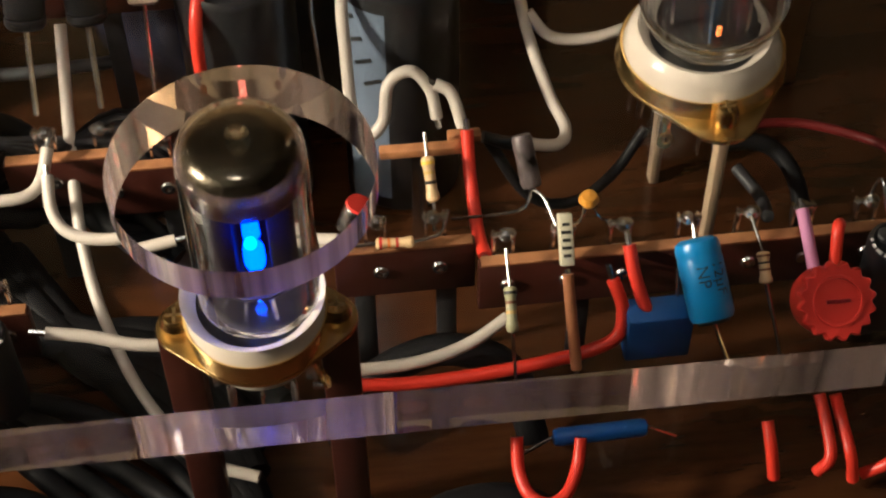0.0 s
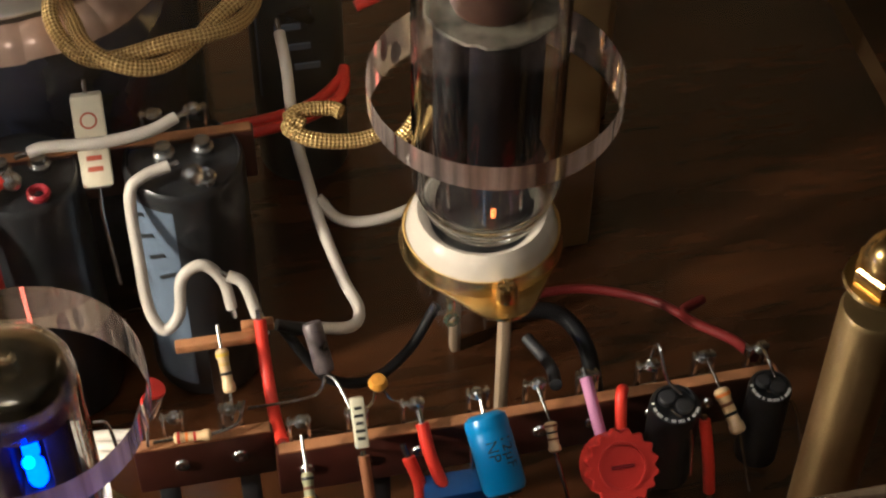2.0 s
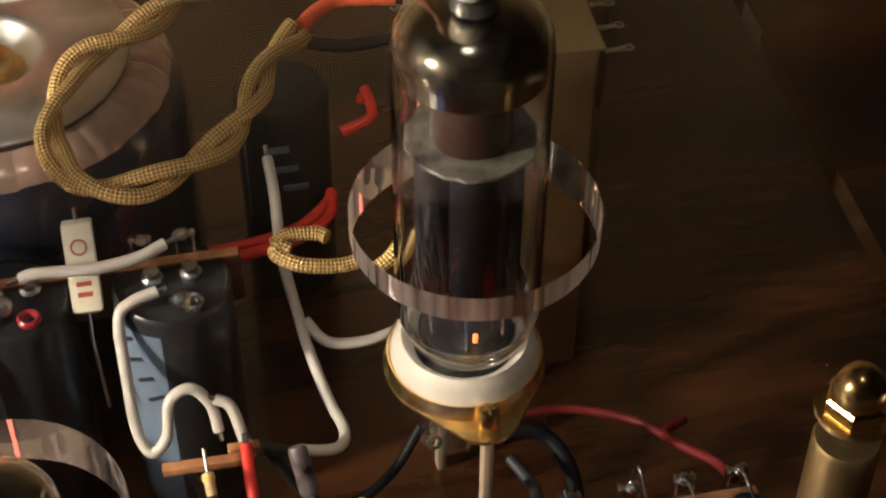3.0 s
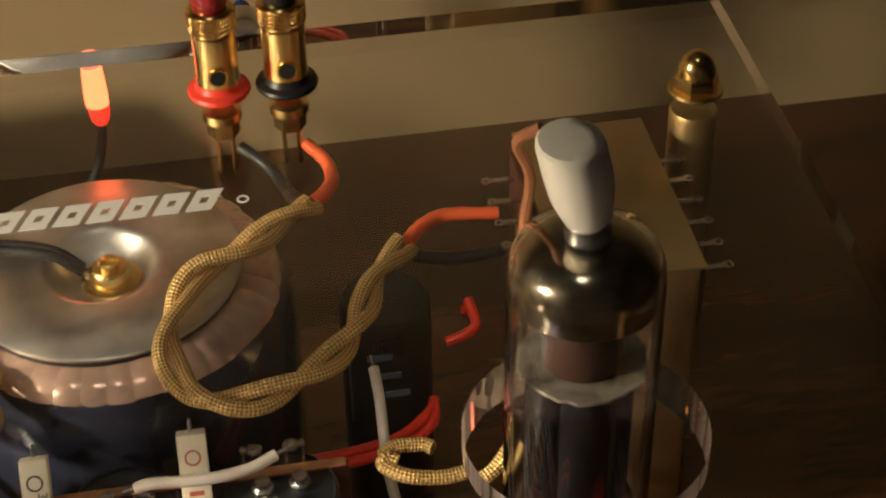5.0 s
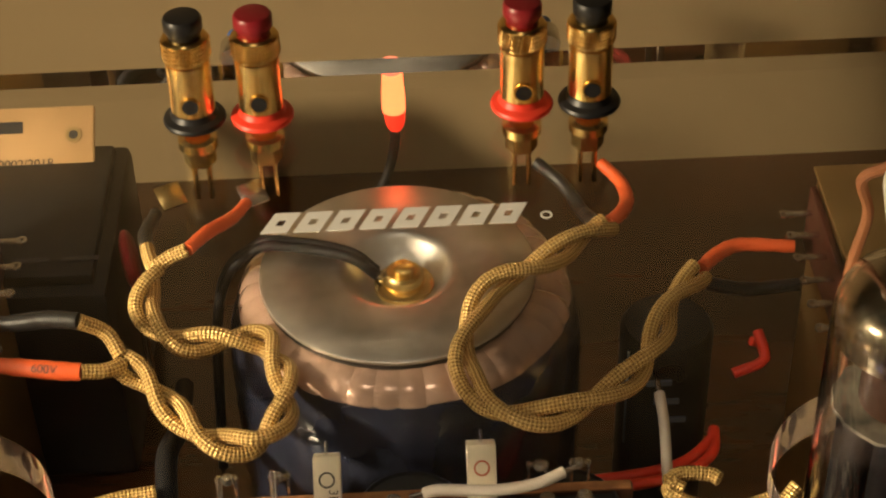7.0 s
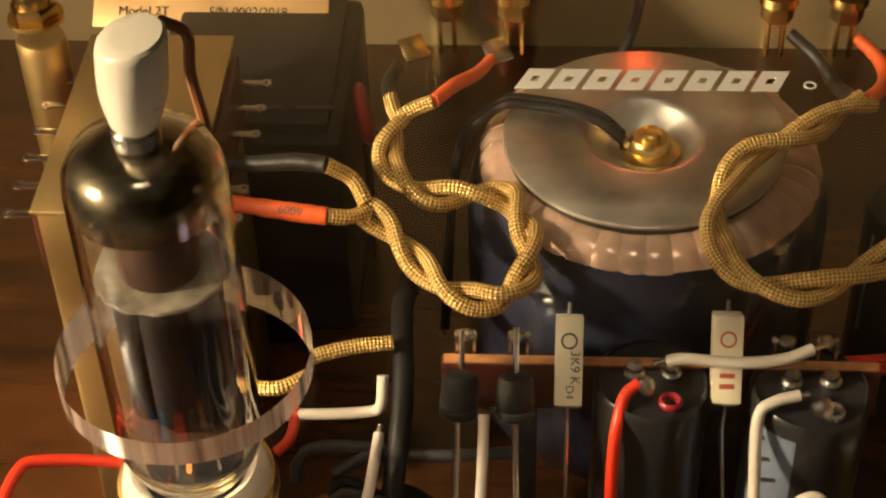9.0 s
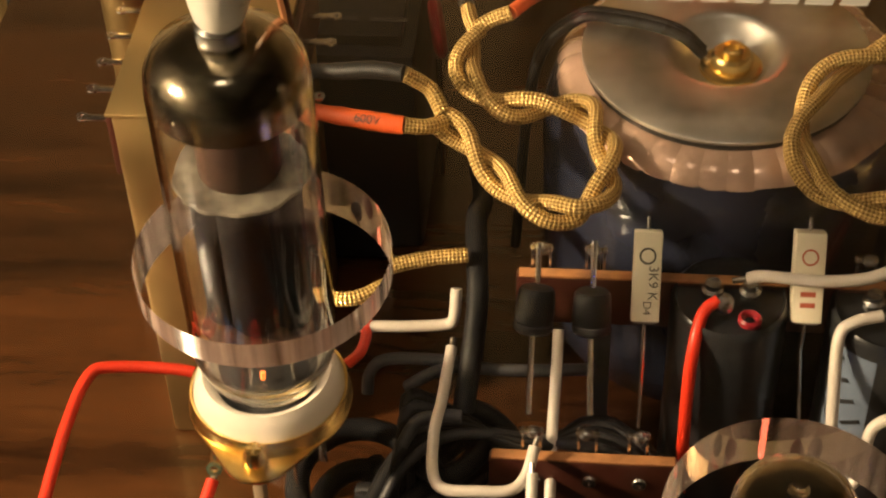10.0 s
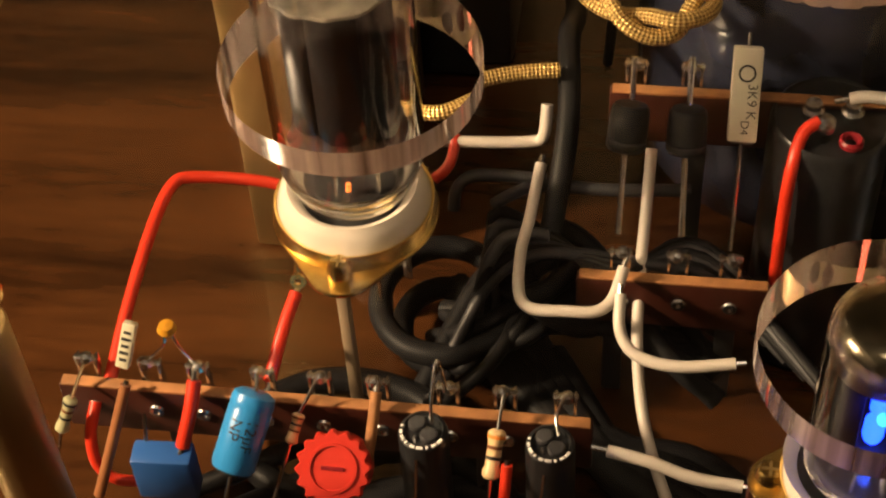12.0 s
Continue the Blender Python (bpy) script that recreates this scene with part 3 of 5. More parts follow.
def socket(x, y, rim_z, r, well, group, turn=0.0, post=0.0045, strip=0.0030, leg=FIBRE):
    """A white ceramic valve socket in a gold saddle plate with two eared screws."""
    ob = thing("valve_socket", (x, y, rim_z - 0.012), "white ceramic valve socket held by a gold saddle plate with screws", "valve socket", group)
    part("ceramic", ring_lathe([(well - 0.002, 0.0010), (well + 0.0002, 0.0040), (well + 0.0012, 0.0043), (r * 0.88, 0.0030), (r * 0.93, 0.0022), (r * 0.945, 0.0008), (r * 0.97, 0.0002), (r * 0.985, -0.0012), (r * 0.98, -0.0030), (r * 0.86, -0.0042), (r * 0.80, -0.0100), (r * 0.55, -0.0120)], 56, (x, y, rim_z)), CERAMIC, ob, "white glazed ceramic body with a stepped rim")
    # black disc puts the shade of the pin recess into colour
    part("well", lathe([(well - 0.001, 0.0008), (well - 0.0012, 0.0022), (0.0, 0.0020)], 36, (x, y, rim_z)), BLACKPLASTIC, ob, "black disc for the shade in the pin well")
    rim = [(r * 1.07 * math.cos(2 * math.pi * k / 72), r * 1.07 * math.sin(2 * math.pi * k / 72)) for k in range(72)]
    ears = [(r * 0.46 * math.cos(2 * math.pi * k / 28), s * r * 0.98 + r * 0.46 * math.sin(2 * math.pi * k / 28)) for s in (-1, 1) for k in range(28)]
    line = hull([(round(u, 6), round(v, 6)) for u, v in rim + ears])
    n, vs, fs = len(line), [], []
    for dz, grow in ((-0.0048, 0.99), (-0.0045, 1.0), (-0.0040, 1.0), (-0.0037, 0.99)):
        vs += [Vector((x + u * grow, y + v * grow, rim_z + dz)) for u, v in line]
    for dz in (-0.0037, -0.0048):
        for u, v in line:
            f = r * 0.88 / math.hypot(u, v)
            vs.append(Vector((x + u * f, y + v * f, rim_z + dz)))
    for j in range(6):
        for k in range(n):
            m = (k + 1) % n
            fs.append((j * n + k, j * n + m, (j + 1) % 6 * n + m, (j + 1) % 6 * n + k))
    part("saddle_plate", (vs, fs), GOLD, ob, "bright gold saddle plate")
    part("saddle_lip", ring_lathe([(r * 0.985, -0.0038), (r * 1.06, -0.0038), (r * 1.045, -0.0026), (r * 1.035, -0.0008), (r * 1.02, -0.0002), (r * 0.99, -0.0004)], 56, (x, y, rim_z)), GOLD, ob, "raised gold lip")
    for s in (-1, 1):
        sy, zt = y + s * r * 1.14, rim_z - 0.0037
        screw = part("screw", lathe([(0.0024, 0), (0.0025, post * 0.40), (0.0023, post * 0.5), (0.0022, post * 0.8), (0.0017, post), (0.0, post * 1.04)], 22, (x, sy, zt)), BRASS, ob, "brass pan-head screw")
        part("slot", merged(block((x, sy, zt + post), (0.0028, 0.0005, 0.0005), 0), block((x, sy, zt + post), (0.0005, 0.0028, 0.0005), 0)), OLDBRASS, screw, smooth=False)
        part("standoff", block((x, sy, (rim_z - 0.0048) / 2), (strip * 0.72, strip, rim_z - 0.0048), 0.0004), leg, ob, "narrow standoff strip")
    for k in range(9):
        a = 0.35 + k * 2 * math.pi / 9
        part("solder_tag", block((x + r * 0.7 * math.cos(a), y + r * 0.7 * math.sin(a), rim_z - 0.0155), (0.0018, 0.0005, 0.007), 0.0002, Matrix.Rotation(a, 3, "Z")), TIN, ob)
    lug = Vector((x - r * 0.62, y - r * 0.80, rim_z - 0.0072))
    lean = Vector((-0.05, -0.35, -0.93)).normalized()
    face = Matrix((Vector((1, 0, 0)), lean.cross(Vector((1, 0, 0))), lean)).transposed()
    part("earth_lug", merged(block(lug, (0.0017, 0.0005, 0.0050), 0.0002, face), ring_lathe([(0.0007, -0.0003), (0.0016, -0.0003), (0.0016, 0.0003), (0.0007, 0.0003)], 20, lug + lean * 0.0037, face.col[1])), GOLD, ob, "gold solder lug with a hole")
    ob.rotation_euler = (0, 0, turn)
    return ob


VR, VL = (0.0850, 0.1015), (-0.0925, 0.1035)
for (x, y), lean in ((VR, -0.24), (VL, 0.13)):
    ob, top = power_valve(x, y, "power valves")
    cap_connector(x, y, top + 0.0032, lean, "valve caps")
    socket(x - 0.0005, y, 0.0593, 0.0152, 0.0114, "power valve sockets", 0.06 if x > 0 else 0.0)


def small_valve(x, y):
    base, top = PLATE - 0.0362, PLATE + 0.0060
    ob = thing("small_valve", (x, y, base), "small glass valve with silvery getter top, lit blue from inside", "valve")
    R = 0.0096
    outer = [(R * 0.8, base), (R, base + 0.002), (R, top - 0.0055), (R * 0.975, top - 0.0034), (R * 0.89, top - 0.0015), (R * 0.72, top - 0.0004), (R * 0.40, top), (0.0018, top + 0.0004), (0.0012, top + 0.0020), (0.0, top + 0.0026)]
    inner = [(0.0, top - 0.0008), (R * 0.4, top - 0.0009), (R * 0.70, top - 0.0013), (R * 0.84, top - 0.0023), (R * 0.915, top - 0.0040), (R - 0.0007, top - 0.0060), (R - 0.0007, base + 0.0025), (0.0, base + 0.0015)]
    bulb = part("bulb", lathe(outer + inner, 48, (x, y, 0)), GLASS, ob, "clear glass bulb with sealed tip")
    bulb.visible_shadow = False
    part("getter_mirror", lathe([(R * 0.90, top - 0.0090), (R * 0.905, top - 0.0062), (R * 0.88, top - 0.0042), (R * 0.81, top - 0.0026), (R * 0.68, top - 0.0017), (R * 0.4, top - 0.0013), (0, top - 0.0012)], 40, (x, y, 0)), GETTER, ob, "mottled silver getter film")
    part("anode", merged(block((x - 0.0046, y + 0.0006, PLATE - 0.0145), (0.0042, 0.0078, 0.0215), 0.0008), block((x + 0.0046, y + 0.0006, PLATE - 0.0145), (0.0042, 0.0078, 0.0215), 0.0008), block((x, y + 0.0036, PLATE - 0.0145), (0.0060, 0.0012, 0.0215), 0.0004)), ANODE, ob, "dark twin anode with a gap")
    for z in (PLATE - 0.0030, PLATE - 0.0262):
        part("mica", lathe([(0.0083, 0), (0.0083, 0.0005), (0, 0.0005)], 14, (x, y, z)), MICA, ob, "mica spacer")
    # domes stand in for the blue diode and its spots reflected in the bulb
    part("blue_diode_spots", merged(lathe([(0.0014, 0), (0.0017, 0.001), (0.0017, 0.0040), (0.0011, 0.0052), (0, 0.0055)], 16, (x, y - 0.0004, PLATE - 0.0235)), lathe([(0.0010, 0), (0.0014, 0.0005), (0.0013, 0.0026), (0, 0.0034)], 16, (x, y - 0.0004, PLATE - 0.0165))), BLUELED, ob, "glowing blue domes for the diode and its reflected spots")
    for k in range(7):
        a = 0.4 + k * 2 * math.pi / 8
        part("pin_wire", sweep([Vector((x + 0.006 * math.cos(a), y + 0.006 * math.sin(a), base + 0.001)), Vector((x + 0.004 * math.cos(a), y + 0.004 * math.sin(a), PLATE - 0.026))], 0.0004, 6), TIN, ob)
    lamp("blue_glow", "POINT", (x, y - 0.0052, PLATE - 0.0120), (0, 0, 0), 0.0062, (0.0, 0.035, 1.0), 0.001)
    lamp("blue_glow_low", "POINT", (x, y - 0.002, PLATE - 0.0330), (0, 0, 0), 0.0008, (0.02, 0.10, 1.0), 0.001)


small_valve(0.0, 0.0415)
socket(-0.0012, 0.0415, 0.0705, 0.0113, 0.0103, "small valve socket", radians(88), 0.003, 0.0062, PHENOLIC)


# ---- tag strips ----
def tag_strip(x0, x1, y, lugs, zt, label):
    ob = thing("tag_strip", ((x0 + x1) / 2, y, zt), label, "tag strip", "tag strips")
    z = under(0, 0, zt).z
    part("board", block(((x0 + x1) / 2, y, z - 0.0065), (x1 - x0, 0.0024, 0.013), 0.0003), PHENOLIC, ob, "reddish-brown phenolic board")
    part("raw_edge", block(((x0 + x1) / 2, y, z + 0.0002), (x1 - x0 - 0.001, 0.0023, 0.0006), 0.0001), EDGE, ob, "paler sawn upper edge")
    for k, x in enumerate(lugs):
        lug = part("lug", merged(block((x - 0.0018, y + 0.0026, z + 0.0008), (0.0006, 0.0022, 0.0085), 0.0002), block((x + 0.0018, y + 0.0026, z + 0.0008), (0.0006, 0.0022, 0.0085), 0.0002), block((x, y + 0.0026, z - 0.003), (0.0042, 0.0006, 0.003), 0.0002), block((x, y + 0.0024, z + 0.0048), (0.0048, 0.0012, 0.0007), 0.0002)), TIN, ob, "tinned solder lug")
        blob = lathe([(0.0, -0.0012), (0.0011, -0.0008), (0.0015, 0.0), (0.0011, 0.0010), (0.0, 0.0014)], 10, (x + 0.0004 * (-1) ** k, y + 0.0018, z + 0.0052))
        part("solder_blob", blob, SOLDER, lug)
        part("rivet", lathe([(0.0016, 0), (0.0014, 0.0005), (0.0007, 0.0006), (0.0, 0.0002)], 12, (x + 0.0006, y - 0.0012, z - 0.0058), (0, -1, 0)), TIN, ob)
    for x in ((x0 * 0.8 + x1 * 0.2), (x0 * 0.2 + x1 * 0.8)):
        part("foot", merged(block((x, y + 0.0016, (z - 0.008) / 2), (0.004, 0.0008, z - 0.008), 0.0002)), GREYWIRE, ob, "dark mounting foot")
    return ob


LUGR = [0.0434, 0.0545, 0.0652, 0.0781, 0.0893, 0.0998, 0.1119, 0.1233, 0.1342]
LUGL = [-0.1414, -0.1289, -0.1195, -0.1070, -0.0959, -0.0847, -0.0714, -0.0606, -0.0493]
tag_strip(0.0385, 0.1385, 0.0712, LUGR, -0.0672, "long reddish-brown tag strip with nine soldered lugs and parts")
tag_strip(-0.1470, -0.0440, 0.0700, LUGL, -0.0672, "long reddish-brown tag strip with nine lugs, parts hanging in front")
tag_strip(0.0120, 0.0385, 0.0765, [0.0200, 0.0312], -0.0668, "short reddish-brown tag strip with two rivets")
tag_strip(-0.0500, -0.0120, 0.1050, [-0.0415, -0.0302, -0.0200], -0.0660, "short tag strip under the rectifier diodes")
tag_strip(-0.0460, 0.0440, 0.1330, [-0.0410, -0.0300, -0.0195, 0.0125, 0.0240, 0.0330], -0.0420, "rear tag strip carrying diodes and cement resistors")


# ---- small parts ----
def leads(ob, a, b, r=0.00035):
    part("lead", sweep(spline(a, 5) if len(a) > 2 else [Vector(q) for q in a], r, 7), TIN, ob)
    part("lead", sweep(spline(b, 5) if len(b) > 2 else [Vector(q) for q in b], r, 7), TIN, ob)


def resistor(a, b, length, r, body, bands, start, end, label, name="resistor"):
    """Axial resistor between a and b with wire leads out to start and end."""
    a, b = Vector(a), Vector(b)
    d = (b - a).normalized()
    mid = (a + b) / 2
    ob = thing(name, mid, label, "resistor", "axial resistors")
    h = length / 2
    bd = part("body", lathe([(0.0, -h), (r * 0.7, -h * 0.97), (r, -h * 0.86), (r, -h * 0.62), (r * 0.82, -h * 0.5), (r * 0.82, h * 0.5), (r, h * 0.62), (r, h * 0.86), (r * 0.7, h * 0.97), (0.0, h)], 20, mid, d), body, ob)
    for k, c in enumerate(bands):
        f = -0.72 + k * 0.42
        rr = r * (1.03 if abs(f) > 0.6 else 0.86)
        part("band", ring_lathe([(rr * 0.9, -h * 0.07), (rr, -h * 0.07), (rr, h * 0.07), (rr * 0.9, h * 0.07)], 20, mid + d * (f * h), d), BANDS[c], bd)
    leads(ob, [mid - d * h * 0.98, *start], [mid + d * h * 0.98, *end])
    return ob


U = under
resistor(U(0.0434, 0.0643, -0.066), U(0.0432, 0.0577, -0.071), 0.0085, 0.0012, GREENBODY, ["black", "brown", "gold"], [U(0.0434, 0.0700, -0.062)], [U(0.0434, 0.0530, -0.081)], "pale green resistor soldered to the first lug")
resistor(U(0.0903, 0.0650, -0.064), U(0.0904, 0.0607, -0.0672), 0.0060, 0.00125, BEIGE, ["brown", "black", "brown"], [U(0.0893, 0.0725, -0.0615)], [U(0.0922, 0.0501, -0.077)], "small beige resistor with dark rings")
resistor(U(0.1241, 0.0653, -0.063), U(0.1263, 0.0589, -0.068), 0.0095, 0.0016, BEIGE, ["orange", "brown", "black"], [U(0.1233, 0.0725, -0.0615)], [U(0.1278, 0.0522, -0.079)], "beige resistor with orange and brown rings")
resistor(U(0.0311, 0.0901, -0.0585), U(0.0316, 0.0846, -0.0640), 0.0088, 0.0013, BEIGE, ["yellow", "gold", "black"], [U(0.0310, 0.0945, -0.056)], [U(0.0314, 0.0815, -0.066), U(0.0312, 0.0795, -0.067)], "yellow-beige resistor between two strips")
resistor(U(0.0195, 0.0752, -0.0637), U(0.0273, 0.0748, -0.0637), 0.0072, 0.0011, BEIGE, ["red", "orange", "red"], [U(0.0160, 0.0752, -0.0640)], [U(0.0320, 0.0765, -0.0640), U(0.0340, 0.081, -0.063)], "small beige resistor with red rings lying along a strip")
resistor(U(-0.1433, 0.0655, -0.0665), U(-0.1460, 0.0625, -0.0735), 0.0082, 0.0014, GREENBODY, ["black", "brown", "black"], [U(-0.1414, 0.0710, -0.0625)], [U(-0.1480, 0.060, -0.082)], "greenish resistor hanging at the strip's end")
resistor(U(-0.0988, 0.0655, -0.0655), U(-0.1000, 0.0615, -0.0690), 0.0060, 0.00125, BEIGE, ["brown", "black", "brown"], [U(-0.0959, 0.0705, -0.0610)], [U(-0.1030, 0.054, -0.078)], "small beige resistor with dark rings")
resistor(U(-0.0613, 0.0646, -0.0650), U(-0.0620, 0.0593, -0.0705), 0.0095, 0.0017, BEIGE, ["orange", "brown", "black"], [U(-0.0606, 0.0705, -0.0610)], [U(-0.0625, 0.054, -0.080)], "beige resistor with orange and brown rings")


def can(top, r, h, mat, label, lead_a=None, lead_b=None, axis=(0, 0, 1), vent=True, group="can capacitors"):
    ax = Vector(axis).normalized()
    top = Vector(top)
    ob = thing("capacitor", top - ax * h, label, "capacitor", group)
    part("can", lathe([(r * 0.9, -h), (r, -h + 0.0005), (r, -0.0012), (r * 0.95, -0.0004), (r * 0.8, 0.0), (r * 0.74, -0.0006), (0.0, -0.0008)], 36, top, ax), mat, ob)
    if vent:
        t = ax.orthogonal().normalized()
        u = ax.cross(t)
        for side in (-1, 1):
            part("rubber_bung", lathe([(0.0, -0.0006), (r * 0.34, -0.0006), (r * 0.36, 0.0002), (r * 0.30, 0.0006), (0.0, 0.0007)], 24, top + u * (side * r * 0.37), ax), GREYWIRE, ob, "dark grey rubber bung lobe")
        for k in range(9):
            w = 2.2 + k * 0.34
            q = t * math.cos(w) + u * math.sin(w)
            part("print_bar", block(top + q * (r * 0.86) + ax * -0.0001, (0.0005 + 0.0004 * (k % 3), 0.0006, 0.0003), 0.0001, Matrix((ax.cross(q), q, ax)).transposed()), MARKING, ob, "white printed mark", False)
    if lead_a:
        leads(ob, [top + ax * 0.0003 + ax.orthogonal() * r * 0.3, *lead_a], [top - ax.orthogonal() * r * 0.3, *(lead_b or lead_a)])
    return ob


can(U(0.1141, 0.0628, -0.0610), 0.0050, 0.022, BLACKCAN, "black electrolytic capacitor with a grey striped sleeve by the strip", [U(0.1135, 0.0670, -0.0590), U(0.1128, 0.0725, -0.0550), U(0.1119, 0.0735, -0.0615)], [U(0.1160, 0.0585, -0.064), U(0.1168, 0.0560, -0.076)])
can(U(0.1330, 0.0630, -0.0605), 0.0042, 0.022, BLACKCAN, "black electrolytic capacitor at the strip's end", [U(0.1335, 0.0680, -0.0580), U(0.1342, 0.0735, -0.0610)], [U(0.1372, 0.0600, -0.064), U(0.1400, 0.0560, -0.078)])
can(U(-0.0747, 0.0625, -0.0625), 0.0047, 0.022, BLACKCAN, "black electrolytic capacitor with grey bung", [U(-0.0735, 0.0665, -0.0590), U(-0.0730, 0.0720, -0.0540), U(-0.0714, 0.0710, -0.0615)], [U(-0.0755, 0.0580, -0.066), U(-0.0760, 0.0555, -0.078)])
can(U(-0.0512, 0.0620, -0.0625), 0.0046, 0.022, BLACKCAN, "black electrolytic capacitor with white printed rim", [U(-0.0505, 0.0665, -0.0605), U(-0.0493, 0.0705, -0.0600)], [U(-0.0520, 0.0575, -0.067), U(-0.0530, 0.0545, -0.080)])


def blue_cylinder(a, b, r, start, end, label):
    a, b = Vector(a), Vector(b)
    d = (b - a).normalized()
    h = (b - a).length
    ob = thing("film_capacitor", (a + b) / 2, label, "capacitor", "blue bipolar capacitors")
    part("sleeve", lathe([(0.0, 0.0), (r * 0.7, 0.0001), (r * 0.94, 0.0007), (r, 0.0018), (r, 0.0028), (r * 0.965, 0.0033), (r, 0.0038), (r, h - 0.0012), (r * 0.9, h - 0.0002), (0.0, h)], 36, a, d), BLUECAN, ob)
    part("end_bung", lathe([(r * 0.72, 0), (r * 0.7, 0.0008), (0, 0.0008)], 24, b - d * 0.0003, d), BLACKPLASTIC, ob, "black rubber end")
    leads(ob, [a, *start], [b, *end], 0.0004)
    n = Vector((0.12, -0.62, 0.78))
    n = (n - d * n.dot(d)).normalized()
    up_ = d.cross(n) * -1
    for words, f, lift in (("12\u00b5F", 0.50, 0.0016), ("NP", 0.46, -0.0014)):
        m = a + d * (h * f)
        w = lift / r
        nn = (n * math.cos(w) + d.cross(n) * -math.sin(w)).normalized()
        lettering(words, 0.0032, INK, ob, m + nn * (r + 0.0001), d, nn.cross(d), r + 0.0001)
    return ob


blue_cylinder(U(0.0776, 0.0668, -0.0600), U(0.0796, 0.0550, -0.0695), 0.0042, [U(0.0775, 0.0700, -0.0585), U(0.0781, 0.0735, -0.0615)], [U(0.0815, 0.0510, -0.0745), U(0.0830, 0.0480, -0.078)], "bright blue bipolar capacitor with printed value, soldered to the strip")
blue_cylinder(U(-0.1066, 0.0665, -0.0605), U(-0.1104, 0.0555, -0.0710), 0.0042, [U(-0.1066, 0.0690, -0.0590), U(-0.1070, 0.0710, -0.0610)], [U(-0.1115, 0.0520, -0.0760), U(-0.1120, 0.0500, -0.080)], "bright blue bipolar capacitor with printed value hanging from the strip")


def box_cap(c, s, turn, label):
    ob = thing("box_capacitor", c, label, "capacitor", "blue box capacitors")
    part("case", block(c, s, 0.0007, Matrix.Rotation(turn, 3, "Z")), BLUEBOX, ob)
    for k in (-1, 1):
        part("lead", sweep([Vector(c) + Vector((k * s[0] * 0.3, s[1] * 0.3, s[2] * 0.4)), Vector(c) + Vector((k * s[0] * 0.32, s[1] * 0.9, s[2] * 0.9))], 0.0004, 7), TIN, ob)
    return ob


box_cap(U(0.0712, 0.0612, -0.0790), (0.0125, 0.0058, 0.0125), 0.0, "dark blue box film capacitor beside the blue cylinder")
box_cap(U(-0.1255, 0.0600, -0.0800), (0.0118, 0.0055, 0.0125), 0.05, "dark blue box film capacitor by the tag strip")


def trimmer(c, label):
    """A red thumb-wheel trimmer: scalloped wheel on a round body."""
    ob = thing("trimmer", c, label, "trimmer potentiometer", "red trimmers")
    ax = Vector((0.0, -0.62, 0.78)).normalized()
    c = Vector(c)
    part("body", lathe([(0.0058, -0.0105), (0.0062, -0.0095), (0.0062, -0.0015), (0.0, -0.0015)], 32, c, ax), REDPLASTIC, ob)
    seg, vs, fs = 96, [], []
    rot = Vector((0, 0, 1)).rotation_difference(ax).to_matrix()
    for dz, grow in ((-0.0022, 0.96), (-0.0016, 1.0), (0.0, 1.0), (0.0005, 0.95)):
        for k in range(seg):
            a = 2 * math.pi * k / seg
            r = (0.0068 + 0.0004 * math.tanh(3 * math.sin(16 * a))) * grow
            vs.append(c + rot @ Vector((r * math.cos(a), r * math.sin(a), dz)))
    for j in range(3):
        for k in range(seg):
            n = (k + 1) % seg
            fs.append((j * seg + k, j * seg + n, (j + 1) * seg + n, (j + 1) * seg + k))
    fs += [tuple(range(seg - 1, -1, -1)), tuple(range(3 * seg, 4 * seg))]
    wheel = part("wheel", (vs, fs), REDPLASTIC, ob, "scalloped red thumb wheel")
    part("raised_ring", ring_lathe([(0.0040, 0.0004), (0.0047, 0.0004), (0.0046, 0.0009), (0.0041, 0.0009)], 40, c, ax), REDPLASTIC, wheel)
    part("slot", block(c + ax * 0.0006, (0.0044, 0.0007, 0.0005), 0.0001, rot), DARKRED, wheel, smooth=False)
    for k in (-1, 0, 1):
        part("pin", sweep([c - ax * 0.010 + Vector((k * 0.0025, 0, 0)), c - ax * 0.0135 + Vector((k * 0.0025, 0, 0))], 0.0004, 6), TIN, ob)


trimmer(U(0.1008, 0.0520, -0.0630), "red thumb-wheel trimmer hanging on a pink wire")
trimmer(U(-0.0905, 0.0548, -0.0662), "red thumb-wheel trimmer hanging by the tag strip")
wire([U(0.0990, 0.0722, -0.0615), U(0.0992, 0.0690, -0.0630), U(0.1000, 0.0620, -0.0680)], 0.0012, PINKWIRE, "pink braided sleeve on a trimmer's lead", bare=0.002)
wire([U(-0.0846, 0.0700, -0.0625), U(-0.0848, 0.0660, -0.0660), U(-0.0855, 0.0600, -0.0720)], 0.0011, EDGE, "light brown sleeve on a trimmer's lead", bare=0.002)


def film_cap(a, b, width, label, across=(1, 0, 0)):
    a, b = Vector(a), Vector(b)
    d = (b - a).normalized()
    x = (Vector(across) - d * d.dot(Vector(across))).normalized()
    turn = Matrix((x, d.cross(x), d)).transposed()
    ob = thing("film_capacitor", (a + b) / 2, label, "capacitor", "cream film capacitors")
    part("case", block((a + b) / 2, (width, 0.0022, (b - a).length), 0.0003, turn), CREAMFILM, ob)
    f = turn.col[1] * -1 if turn.col[1].y > 0 else turn.col[1]
    for k in range(5):
        p = a.lerp(b, 0.2 + 0.15 * k) + f * 0.00113
        part("print_bar", block(p, (width * (0.7 if k % 2 else 0.55), 0.0001, 0.0006), 0, turn), INK, ob, smooth=False)
    return ob


